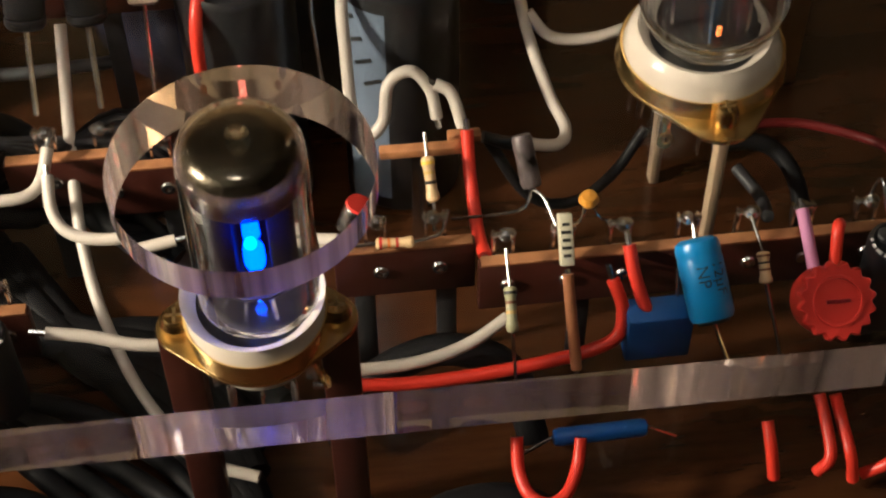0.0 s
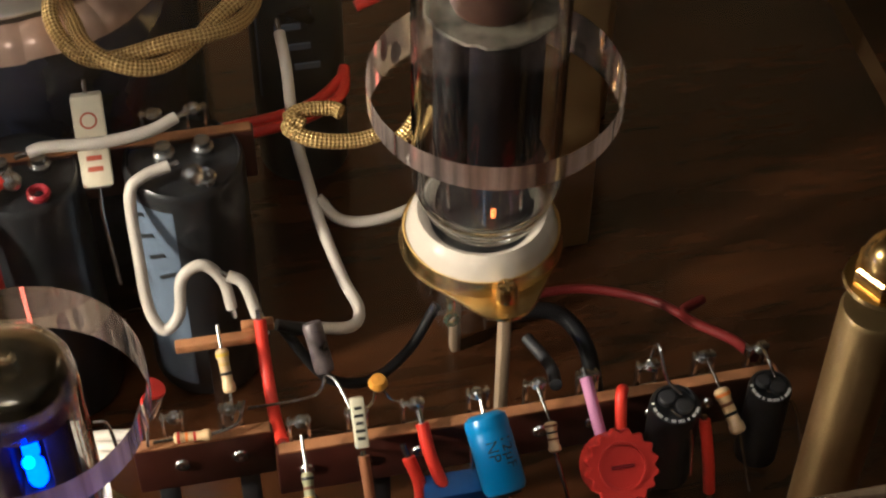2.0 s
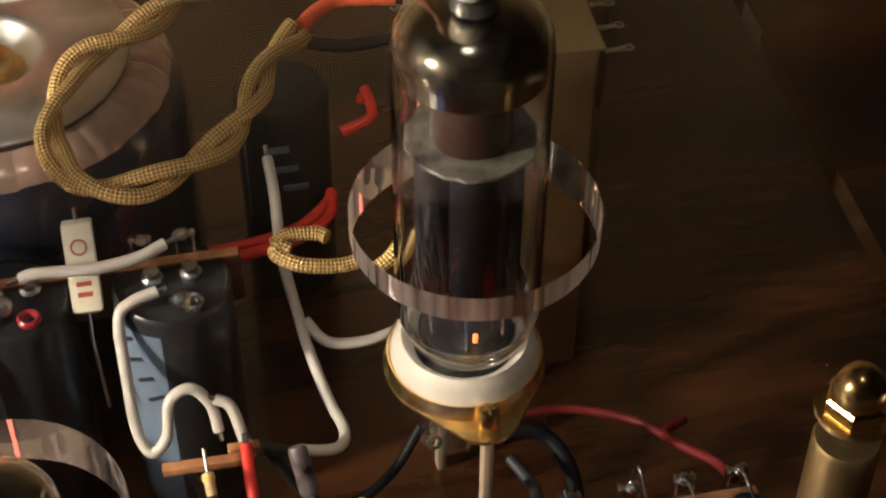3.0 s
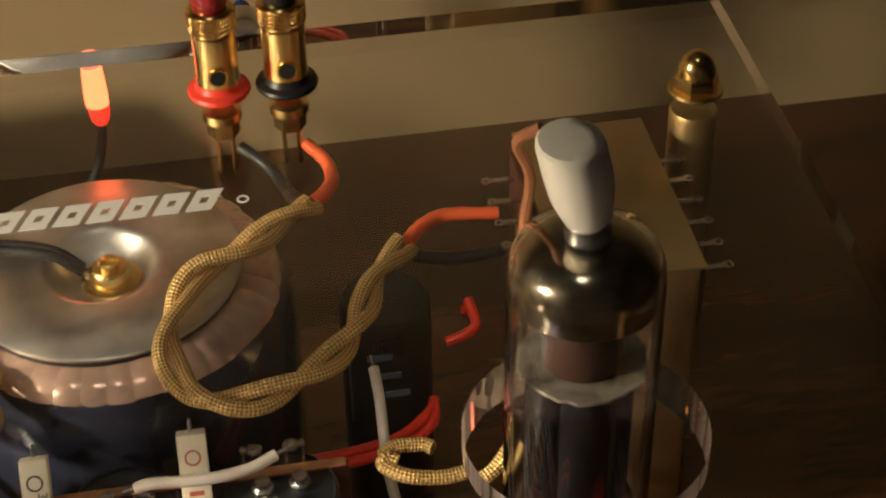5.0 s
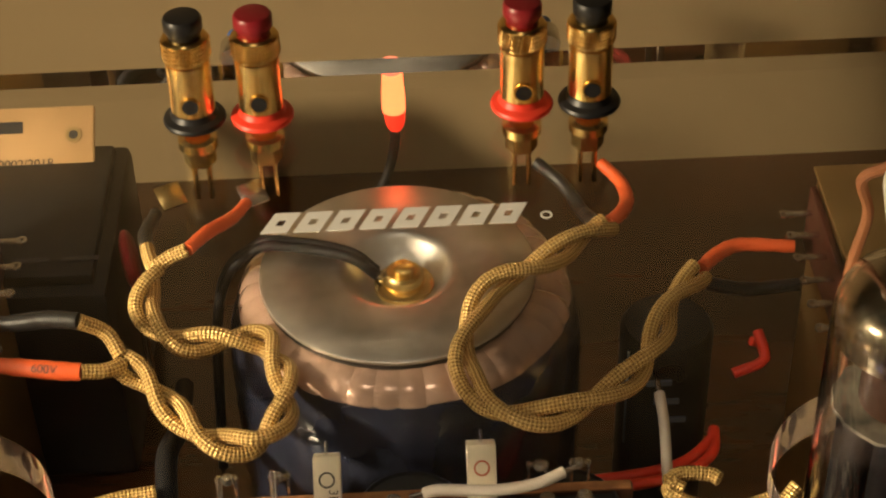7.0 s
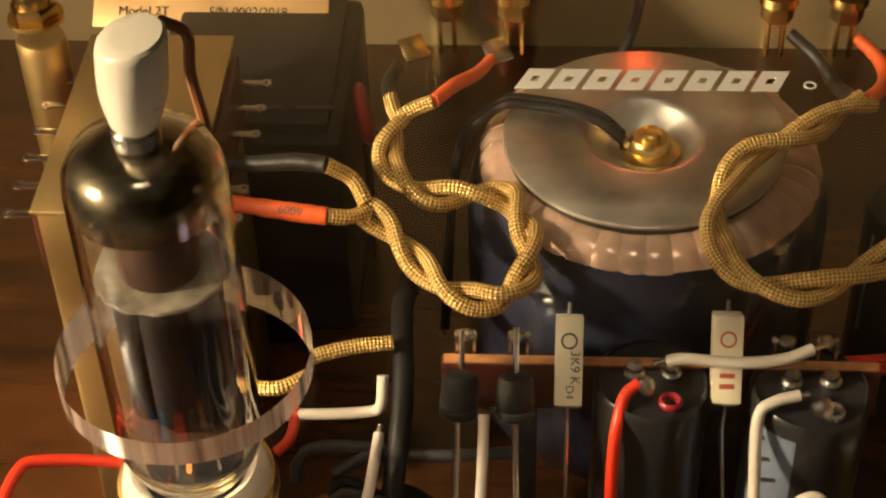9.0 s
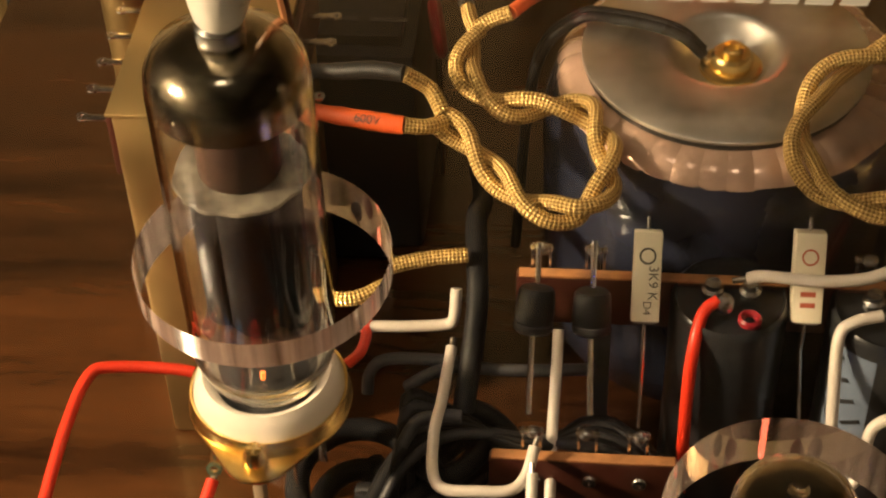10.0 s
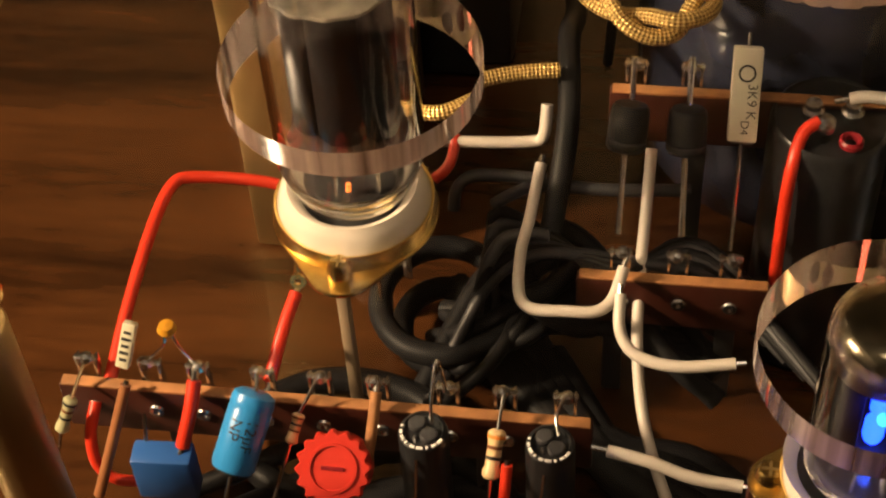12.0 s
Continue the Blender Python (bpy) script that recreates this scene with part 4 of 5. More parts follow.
film_cap(U(0.0546, 0.0741, -0.0585), U(0.0545, 0.0675, -0.0655), 0.0026, "slim cream film capacitor with dark print standing on the strip")
film_cap(U(-0.1313, 0.0744, -0.0530), U(-0.1330, 0.0695, -0.0605), 0.0026, "slim cream film capacitor with dark print standing on the strip")
wire([U(0.0545, 0.0665, -0.0668), U(0.0547, 0.0610, -0.0730), U(0.0551, 0.0550, -0.0810)], 0.0011, CLEARSLEEVE, "brown sleeved capacitor lead", bare=0.001)
wire([U(-0.1327, 0.0679, -0.0640), U(-0.1355, 0.0625, -0.0735), U(-0.1390, 0.0560, -0.0850)], 0.0011, CLEARSLEEVE, "brown sleeved capacitor lead", bare=0.001)


def drop_cap(c, foot_a, foot_b, label):
    ob = thing("ceramic_capacitor", c, label, "capacitor", "yellow ceramic capacitors")
    part("bead", lathe([(0.0, -0.0016), (0.0012, -0.0013), (0.0019, 0.0), (0.0014, 0.0012), (0.0, 0.0015)], 18, c), YELLOW, ob)
    leads(ob, [Vector(c) + Vector((-0.0006, 0, -0.001)), Vector(c) + Vector((-0.0012, -0.001, -0.004)), foot_a], [Vector(c) + Vector((0.0006, 0, -0.001)), Vector(c) + Vector((0.002, -0.001, -0.004)), foot_b], 0.0003)


drop_cap(U(0.0588, 0.0735, -0.0545), U(0.0560, 0.0735, -0.0620), U(0.0640, 0.0740, -0.0625), "small yellow ceramic capacitor on thin leads")
drop_cap(U(-0.1241, 0.0735, -0.0530), U(-0.1285, 0.0725, -0.0610), U(-0.1200, 0.0725, -0.0615), "small yellow ceramic capacitor on thin leads")

# axial capacitor with a marbled brown sleeve, and the red-topped one by the small valve
brown = thing("axial_capacitor", U(0.0495, 0.0875, -0.0585), "marbled dark brown axial capacitor on thin wires", "capacitor")
d = (U(0.0501, 0.0843, -0.0622) - U(0.0488, 0.0905, -0.0550)).normalized()
part("body", lathe([(0.0, -0.0052), (0.0017, -0.0050), (0.0020, -0.0042), (0.0019, 0.0), (0.0020, 0.0042), (0.0017, 0.0050), (0.0, 0.0052)], 24, U(0.0495, 0.0874, -0.0586), d), BROWNCAP, brown)
leads(brown, [U(0.0501, 0.0840, -0.0624), U(0.0488, 0.0810, -0.0635), U(0.0452, 0.0798, -0.0640), U(0.0345, 0.0808, -0.0655)], [U(0.0503, 0.0838, -0.0624), U(0.0520, 0.0810, -0.0620), U(0.0538, 0.0753, -0.0640)])
redcan = thing("trim_capacitor", U(0.0165, 0.0765, -0.0540), "small silver capacitor with a red painted end", "capacitor")
part("can", lathe([(0.0024, -0.006), (0.0026, -0.0055), (0.0026, -0.0004), (0.0024, 0), (0, 0)], 24, U(0.0174, 0.0775, -0.0510), (0.35, 0.1, 0.93)), TIN, redcan)
part("painted_end", lathe([(0.0026, 0), (0.0025, 0.0006), (0, 0.0007)], 24, U(0.0174, 0.0775, -0.0510), (0.35, 0.1, 0.93)), REDPLASTIC, redcan, "red painted end")
leads(redcan, [U(0.0153, 0.0765, -0.0566), U(0.0125, 0.0755, -0.0600), U(0.0100, 0.0745, -0.0630)], [U(0.0157, 0.0770, -0.0566), U(0.0150, 0.0745, -0.0640)])
wire([U(0.0095, 0.0745, -0.0640), U(0.0090, 0.0752, -0.0560), U(0.0082, 0.0755, -0.0520), U(0.0060, 0.0757, -0.0515)], 0.00035, TIN, "thin bare tinned link wire", "link_wire", "link wires")

# small brown stepped bar behind
bar = thing("tag_bar", U(0.032, 0.0955, -0.060), "small light brown stepped phenolic bar", "tag strip")
part("long_bar", block(U(0.0305, 0.0948, -0.0612), (0.0162, 0.0022, 0.0020), 0.0003, Matrix.Rotation(radians(-1), 3, "Z")), EDGE, bar)
part("short_bar", block(U(0.0388, 0.0965, -0.0602), (0.0064, 0.0022, 0.0020), 0.0003), EDGE, bar)
part("post", block(U(0.0300, 0.0965, -0.0840), (0.003, 0.001, 0.042), 0.0002), TIN, bar)

# ---- reservoir capacitors ----
def big_can(c, r, h, label, stripe):
    ob = thing("reservoir_capacitor", (c[0], c[1], c[2] - h), label, "capacitor", "reservoir capacitors")
    part("can", lathe([(r * 0.97, -h), (r, -h + 0.001), (r, -0.0018), (r * 0.975, -0.0006), (r * 0.93, 0.0), (r * 0.9, -0.0008), (0, -0.0010)], 56, c), BLACKCAN, ob, "black shrink-sleeved can")
    if stripe:
        seg, vs, fs = 18, [], []
        for k in range(seg + 1):
            a = radians(205 + 48 * k / seg)
            for z in (-h + 0.004, -0.004):
                vs.append(Vector(c) + Vector((1.006 * r * math.cos(a), 1.006 * r * math.sin(a), z)))
        for k in range(seg):
            fs.append((2 * k, 2 * k + 2, 2 * k + 3, 2 * k + 1))
        lab = part("label_stripe", (vs, fs), SLATE, ob, "slate blue stripe on the sleeve")
        for k in range(4):
            a0, z = radians(212 + 9 * k), -0.008 - 0.005 * k
            part("stripe_mark", block(Vector(c) + Vector((1.01 * r * math.cos(a0), 1.01 * r * math.sin(a0), z)), (0.0045, 0.0002, 0.0009), 0, Matrix.Rotation(a0 + math.pi / 2, 3, "Z") @ Matrix.Rotation(-0.6, 3, "Y")), BLACKCAN, lab, smooth=False)
    for dx, dy in ((-0.30, 0.10), (0.34, 0.12)):
        p = Vector(c) + Vector((dx * r, dy * r, 0))
        t = part("terminal", lathe([(0.0023, -0.001), (0.0023, 0.0004), (0.0016, 0.0010), (0.0016, 0.0022), (0.0, 0.0024)], 18, p), SOLDER, ob, "soldered screw terminal")
    s = Vector(c) + Vector((0.30 * r, -0.62 * r, 0.0008))
    part("vent_plug", ring_lathe([(0.0011, -0.0006), (0.0024, -0.0006), (0.0024, 0.0003), (0.0019, 0.0008), (0.0013, 0.0004)], 20, s), DARKRED if not stripe else SOLDER, ob, "vent plug")
    return ob


CANL, CANR = U(-0.0028, 0.1290, -0.0420), U(0.0292, 0.1275, -0.0420)
big_can(CANL, 0.0118, 0.0620, "large black reservoir capacitor with red vent plug and screw terminal", False)
big_can(CANR, 0.0122, 0.0620, "large black reservoir capacitor with slate blue stripe", True)
for x, y in ((-0.0047, 0.1249), (0.0303, 0.1200)):
    s = thing("terminal_screw", U(x, y, -0.0395), "knurled bright terminal screw head", "screw", "terminal screws")
    part("head", lathe([(0.0, -0.0010), (0.0018, -0.001), (0.0022, 0), (0.0021, 0.0016), (0.0012, 0.0023), (0.0, 0.0024)], 14, U(x, y, -0.0405), (0.5, -0.5, 0.7)), SOLDER, s)
wire([U(0.0000, 0.1280, -0.0362), U(0.0035, 0.1278, -0.0352), U(0.0140, 0.1268, -0.0350), U(0.0230, 0.1280, -0.0350), U(0.0290, 0.1305, -0.0345)], 0.00122, WHITEWIRE, "cream wire bridging the two reservoir capacitors", bare=0.003)
wire([U(-0.0055, 0.1245, -0.0390), U(-0.0085, 0.1225, -0.0410), U(-0.0102, 0.1172, -0.0470), U(-0.0105, 0.1160, -0.0620), U(-0.0102, 0.1150, -0.0850)], 0.0013, REDWIRE, "dark red wire down from a reservoir capacitor")
wire([U(0.0262, 0.1225, -0.0395), U(0.0210, 0.1210, -0.0400), U(0.0180, 0.1190, -0.0425), U(0.0178, 0.1130, -0.0530), U(0.0182, 0.1075, -0.0630), U(0.0205, 0.1045, -0.0670), U(0.0240, 0.1055, -0.0640), U(0.0255, 0.1085, -0.0570), U(0.0300, 0.1095, -0.0550), U(0.0335, 0.1080, -0.0590), U(0.0345, 0.1050, -0.0640)], 0.00122, WHITEWIRE, "cream wire looping down from a capacitor terminal", bare=0.002)
wire([U(0.0345, 0.1080, -0.0575), U(0.0375, 0.1065, -0.0590), U(0.0392, 0.1020, -0.0640), U(0.0400, 0.0985, -0.0660)], 0.00122, WHITEWIRE, "short cream wire bending to the strip", bare=0.002)


# ---- cement resistors ----
def cement(a, b, w, words, ink, lead_end, label):
    a, b = Vector(a), Vector(b)
    d = (b - a).normalized()
    x = Vector((1, 0, 0)) - d * d.x
    x.normalize()
    turn = Matrix((x, d.cross(x), d)).transposed()
    ob = thing("cement_resistor", (a + b) / 2, label, "resistor", "cement resistors")
    part("case", block((a + b) / 2, (w, w * 0.95, (b - a).length), 0.0003, turn), CEMENT, ob, "cream ceramic case")
    part("filling", block(b + d * 0.0002, (w * 0.78, w * 0.72, 0.0006), 0.0001, turn), CEMENTFILL, ob, "grey cement end filling")
    part("lead", sweep([b, b + d * 0.002, *[Vector(q) for q in lead_end]], 0.0004, 7), TIN, ob)
    part("lead", sweep([a, a - d * 0.0028], 0.0004, 7), TIN, ob)
    f = d.cross(x)
    f = f if f.y < 0 else -f
    mid = (a + b) / 2 + f * (w * 0.476)
    if words:
        lettering(words, 0.0027, ink, ob, mid + x * 0.0012 + d * 0.0012, d, f.cross(d))
        lettering("D4", 0.0023, ink, ob, mid + d * 0.0062 + x * 0.0002, d, f.cross(d))
    else:
        for k in range(3):
            part("print_bar", block(mid + d * (0.001 + 0.0022 * k), (w * 0.5, 0.0001, 0.0010), 0, turn), ink, ob, smooth=False)
    part("print_ring", ring_lathe([(0.0013, 0), (0.0017, 0), (0.0017, 0.0001), (0.0013, 0.0001)], 24, mid - d * 0.0042, f), ink, ob)
    return ob


cement(U(0.0122, 0.1362, -0.0305), U(0.0121, 0.1262, -0.0455), 0.0060, "", REDINK, [U(0.0118, 0.1245, -0.0520), U(0.0130, 0.1185, -0.0670)], "upright cream cement resistor with red print")
cement(U(-0.0197, 0.1352, -0.0310), U(-0.0198, 0.1245, -0.0455), 0.0056, "3K9 K", INK, [U(-0.0199, 0.1200, -0.0540), U(-0.0200, 0.1130, -0.0650)], "upright cream cement resistor with black print")


# ---- rectifier diodes ----
def diode(a, b, start, end):
    a, b = Vector(a), Vector(b)
    d = (b - a).normalized()
    ob = thing("rectifier_diode", (a + b) / 2, "stubby black rectifier diode on thick upright leads", "diode", "rectifier diodes")
    h = (b - a).length * 0.43
    part("body", lathe([(0.0, -h), (0.0031, -h * 0.98), (0.0037, -h * 0.82), (0.0039, 0.0), (0.0039, h * 0.35), (0.0036, h * 0.5), (0.0039, h * 0.62), (0.0039, h * 0.84), (0.0034, h * 0.98), (0.0, h)], 28, (a + b) / 2, d), BLACKPLASTIC, ob)
    part("cathode_band", ring_lathe([(0.0035, h * 0.5), (0.00395, h * 0.54), (0.00395, h * 0.62), (0.0035, h * 0.66)], 28, (a + b) / 2, d), GREYWIRE, ob, "grey band")
    leads(ob, [a, *start], [b, *end], 0.0006)


diode(U(-0.0413, 0.1246, -0.0365), U(-0.0421, 0.1194, -0.0460), [U(-0.0413, 0.1285, -0.0290)], [U(-0.0423, 0.1101, -0.0590)])
diode(U(-0.0304, 0.1242, -0.0365), U(-0.0304, 0.1198, -0.0460), [U(-0.0304, 0.1285, -0.0280)], [U(-0.0299, 0.1106, -0.0590)])

# ---- toroidal transformer ----
tc = U(-0.0022, 0.1840, 0.0)
tor = thing("toroidal_transformer", (tc.x, tc.y, 0.0), "large toroidal transformer with steel clamping disc and gold nut", "transformer")
prof = [(0.016, 0.012), (0.033, 0.004), (0.0390, 0.010), (0.0408, 0.022), (0.0408, 0.062), (0.0402, 0.0690), (0.0384, 0.0742), (0.0350, 0.0780), (0.029, 0.0796), (0.016, 0.0790)]
part("film_wrap", ring_lathe(prof, 90, (tc.x, tc.y, 0)), WRAP, tor, "dark film-wrapped winding")
turn_rng = random.Random(11)
for k in range(40):
    a, wide, lift = 2 * math.pi * k / 40, turn_rng.uniform(0.50, 0.62), turn_rng.uniform(0.0002, 0.0007)
    low = turn_rng.uniform(0.0, 0.0016)
    vs, fs = [], []
    rows = [(0.0375, 0.0756 - low * 0.6), (0.0366, 0.0767), (0.0356, 0.0777), (0.0344, 0.0785), (0.0325, 0.0791), (0.0305, 0.0795), (0.0280, 0.0798)]
    for r, z in rows:
        for s in (-wide, -wide * 0.35, wide * 0.35, wide):
            w = a + s * 2 * math.pi / 40 + 0.025
            g = lift * (1.0 if abs(s) < 0.4 else 0.25)
            vs.append(Vector((tc.x + (r + g) * math.cos(w), tc.y + (r + g) * math.sin(w), z + g)))
    for j in range(len(rows) - 1):
        for i in range(3):
            fs.append((4 * j + i, 4 * j + i + 1, 4 * j + i + 5, 4 * j + i + 4))
    part("winding_turn", (vs, fs), COPPER, tor)
dz = under(0, 0, -0.0225).z
part("clamp_disc", lathe([(0.0, -0.0054), (0.0072, -0.0054), (0.0088, -0.0048), (0.0118, -0.0012), (0.0127, -0.0003), (0.0140, 0.0), (0.0304, 0.0), (0.0311, -0.0004), (0.0311, -0.0010), (0.0302, -0.0014), (0.0150, -0.0022), (0.0, -0.0085)][::-1], 80, (tc.x - 0.0014, tc.y, dz)), STEEL, tor, "dished galvanised steel clamping disc")
part("rubber_pad", ring_lathe([(0.0200, -0.0022), (0.0306, -0.0014), (0.0306, -0.0027), (0.0200, -0.0030)], 60, (tc.x - 0.0014, tc.y, dz)), BLACKPLASTIC, tor)
part("gold_washer", lathe([(0.0068, 0), (0.0068, 0.0010), (0.0056, 0.0014), (0.0, 0.0014)], 36, (tc.x, tc.y, dz - 0.0054)), GOLD, tor, "gold washer")
part("gold_nut", lathe([(0.0046, 0), (0.0047, 0.0006), (0.0044, 0.0026), (0.0038, 0.0032), (0.0026, 0.0032), (0.0026, 0.0044), (0.0020, 0.0048), (0.0018, 0.0036), (0.0, 0.0036)], 36, (tc.x, tc.y, dz - 0.0041)), GOLD, tor, "gold nut with hollow bolt end")
for k in range(2):
    wire([(tc.x - 0.006, tc.y + 0.003 - k * 0.0018, dz - 0.0030), (tc.x - 0.012, tc.y + 0.0045 - k * 0.002, dz + 0.0015), (tc.x - 0.024, tc.y + 0.008 - k * 0.002, dz + 0.0022), (tc.x - 0.034, tc.y + 0.009 - k * 0.002, dz + 0.0008), (tc.x - 0.043, tc.y + 0.006 - k * 0.002, dz - 0.012), (tc.x - 0.047, tc.y + 0.002, 0.02)], 0.0012, BLACKWIRE, "black earth wire lying over the clamping disc", bare=0.002)


# ---- output transformers in brass housings ----
def output_transformer(x0, x1, y0, y1, side, label):
    zt = under(0, 0, -0.0095).z
    cx, cy = (x0 + x1) / 2, (y0 + y1) / 2
    ob = thing("output_transformer", (cx, cy, 0), label, "transformer", "output transformers")
    part("housing", block((cx, cy, zt / 2), (x1 - x0, y1 - y0, zt), 0.0012), OLDBRASS, ob, "dull brass housing")
    part("lid_flange", block((cx, cy, zt + 0.0004), (x1 - x0 + 0.0016, y1 - y0 + 0.0016, 0.0010), 0.0004), OLDBRASS, ob, "folded brass lid")
    for s in (-1, 1):
        bx = cx + s * ((x1 - x0) / 2 + 0.0028)
        part("tag_panel", block((bx - s * 0.0016, cy, zt - 0.010), (0.0016, y1 - y0 - 0.006, 0.016), 0.0003), PHENOLIC, ob, "brown tag panel")
        for k in range(6):
            y = y0 + 0.007 + k * (y1 - y0 - 0.014) / 5
            part("tag", merged(block((bx + s * 0.0022, y, zt - 0.0065), (0.006, 0.0016, 0.0005), 0.0001), ring_lathe([(0.0006, 0), (0.0013, 0), (0.0013, 0.0005), (0.0006, 0.0005)], 10, (bx + s * 0.0054, y, zt - 0.0067))), TIN, ob)
    return ob


output_transformer(0.0925, 0.1215, 0.1430, 0.1955, -1, "tall output transformer in a dull brass housing with solder tags")
output_transformer(-0.1270, -0.0960, 0.1390, 0.1985, 1, "tall output transformer in a dull brass housing with solder tags")


# ---- gold cords ----
def cord(points, strand, gap, turns, label, phase=0.0):
    """Two braided strands twisted round each other."""
    path = spline(points, 14)
    fr = frames(path)
    run, total = [0.0], 0.0
    for a, b in zip(path, path[1:]):
        total += (b - a).length
        run.append(total)
    ob = thing("gold_cord", path[0], label, "cord", "gold cords")
    for s in (0, math.pi):
        line = []
        for (p, n, b), l in zip(fr, run):
            w = phase + s + 2 * math.pi * turns * l / total
            line.append(p + n * (gap * math.cos(w)) + b * (gap * math.sin(w)))
        o = part("strand", sweep(line, strand, 12), ROPE, ob, "gold braided strand")
        girth_uv(o.data, line, 12)
    return ob


def strand(points, r, label):
    path = spline(points, 10)
    ob = thing("gold_cord", path[0], label, "cord", "gold cords")
    o = part("strand", sweep(path, r, 12), ROPE, ob)
    girth_uv(o.data, path, 12)
    return ob


cord([U(0.0445, 0.1880, -0.0160), U(0.0390, 0.1840, -0.0155), U(0.0283, 0.1750, -0.0155), U(0.0170, 0.1682, -0.0160), U(0.0119, 0.1597, -0.0180), U(0.0095, 0.1496, -0.0200), U(0.0126, 0.1394, -0.0210), U(0.0186, 0.1342, -0.0210), U(0.0275, 0.1336, -0.0210), U(0.0391, 0.1390, -0.0205), U(0.0483, 0.1480, -0.0200), U(0.0550, 0.1640, -0.0200), U(0.0634, 0.1755, -0.0205)], 0.00166, 0.00186, 3.6, "thick twisted gold braided cord looped in front of the transformer", 0.6)
cord([U(-0.0575, 0.1830, -0.020), U(-0.0592, 0.1724, -0.022), U(-0.0510, 0.1640, -0.024), U(-0.0412, 0.1655, -0.025), U(-0.0327, 0.1650, -0.026), U(-0.0287, 0.1540, -0.026), U(-0.0280, 0.1450, -0.027), U(-0.0335, 0.1365, -0.028), U(-0.0425, 0.1375, -0.028), U(-0.0500, 0.1440, -0.027), U(-0.0570, 0.1520, -0.024), U(-0.0625, 0.1550, -0.021)], 0.00166, 0.00188, 3.8, "thick twisted gold braided cord knotted beside the toroid", 0.2)
strand([U(-0.0575, 0.1830, -0.020), U(-0.0590, 0.1870, -0.0195), U(-0.0600, 0.1910, -0.0190)], 0.0017, "short gold braided cord end")
strand([U(-0.0575, 0.1830, -0.0185), U(-0.0540, 0.1845, -0.017), U(-0.0500, 0.1850, -0.0155)], 0.0017, "short gold braided cord end")
strand([U(-0.0625, 0.1560, -0.0200), U(-0.0655, 0.1595, -0.0165), U(-0.0705, 0.1585, -0.0120)], 0.0017, "short gold braided cord end")
strand([U(-0.0620, 0.1545, -0.0210), U(-0.0655, 0.1515, -0.0200), U(-0.0700, 0.1500, -0.0185)], 0.0017, "short gold braided cord end")
strand([U(0.0540, 0.1290, -0.0400), U(0.0520, 0.1300, -0.0395), U(0.0510, 0.1285, -0.0400), U(0.0560, 0.1255, -0.0410), U(0.0650, 0.1250, -0.0420), U(0.0730, 0.1265, -0.0400), U(0.0780, 0.1300, -0.0370)], 0.0016, "gold braided cord passing behind the power valve")
strand([U(0.0510, 0.1315, -0.0400), U(0.0540, 0.1335, -0.0400), U(0.0600, 0.1335, -0.0405), U(0.0620, 0.1320, -0.0405)], 0.0016, "gold braided cord bent round a cream wire")
strand([U(-0.0870, 0.1290, -0.0430), U(-0.0793, 0.1286, -0.0425), U(-0.0720, 0.1330, -0.0420), U(-0.0640, 0.1360, -0.0420), U(-0.0564, 0.1374, -0.0420)], 0.0016, "gold braided cord passing behind the power valve")


def sleeve(points, r, mat, label, words=""):
    path = spline(points, 6)
    ob = thing("heat_shrink_sleeve", path[0], label, "sleeve", "heat-shrink sleeves")
    n = len(path)
    part("tube", sweep(path, [r * (0.86 + 0.14 * math.sin(math.pi * min(1, 0.15 + i / n)) + 0.05 * math.sin(i * 2.3)) for i in range(n)], 12), mat, ob)
    if words:
        a, b = path[len(path) // 2], path[len(path) // 2 + 2]
        d = (b - a).normalized()
        nrm = Vector((0, -0.7, 0.7))
        nrm = (nrm - d * nrm.dot(d)).normalized()
        lettering(words, 0.0026, INK, ob, a + nrm * (r + 0.0002), -d, nrm.cross(-d), r)


sleeve([U(0.0640, 0.1765, -0.0205), U(0.0680, 0.1810, -0.0205), U(0.0740, 0.1840, -0.0205), U(0.0860, 0.1832, -0.0210)], 0.0017, ORANGE, "orange heat-shrink sleeve to the transformer tags")
sleeve([U(0.0650, 0.1755, -0.0240), U(0.0740, 0.1752, -0.0260), U(0.0860, 0.1760, -0.0260)], 0.0016, BLACKSHRINK, "black heat-shrink sleeve to the transformer tags")
sleeve([U(0.0445, 0.1890, -0.0165), U(0.0478, 0.1930, -0.0170), U(0.0500, 0.1990, -0.0180), U(0.0494, 0.2060, -0.0180), U(0.0455, 0.2125, -0.0170)], 0.0017, ORANGE, "orange heat-shrink sleeve up to a binding post")
sleeve([U(0.0425, 0.1872, -0.0165), U(0.0408, 0.1935, -0.0185), U(0.0395, 0.1995, -0.0205), U(0.0360, 0.2075, -0.0190), U(0.0300, 0.2128, -0.0160)], 0.0017, BLACKSHRINK, "black heat-shrink sleeve up to a binding post")
sleeve([U(-0.0500, 0.1850, -0.0155), U(-0.0460, 0.1915, -0.0160), U(-0.0410, 0.1990, -0.0180), U(-0.0380, 0.2060, -0.0190)], 0.0016, ORANGE, "orange heat-shrink sleeve up to a binding post")
sleeve([U(-0.0600, 0.1910, -0.0190), U(-0.0610, 0.1970, -0.0200), U(-0.0595, 0.2060, -0.0210)], 0.0017, BLACKSHRINK, "black heat-shrink sleeve up to a binding post")
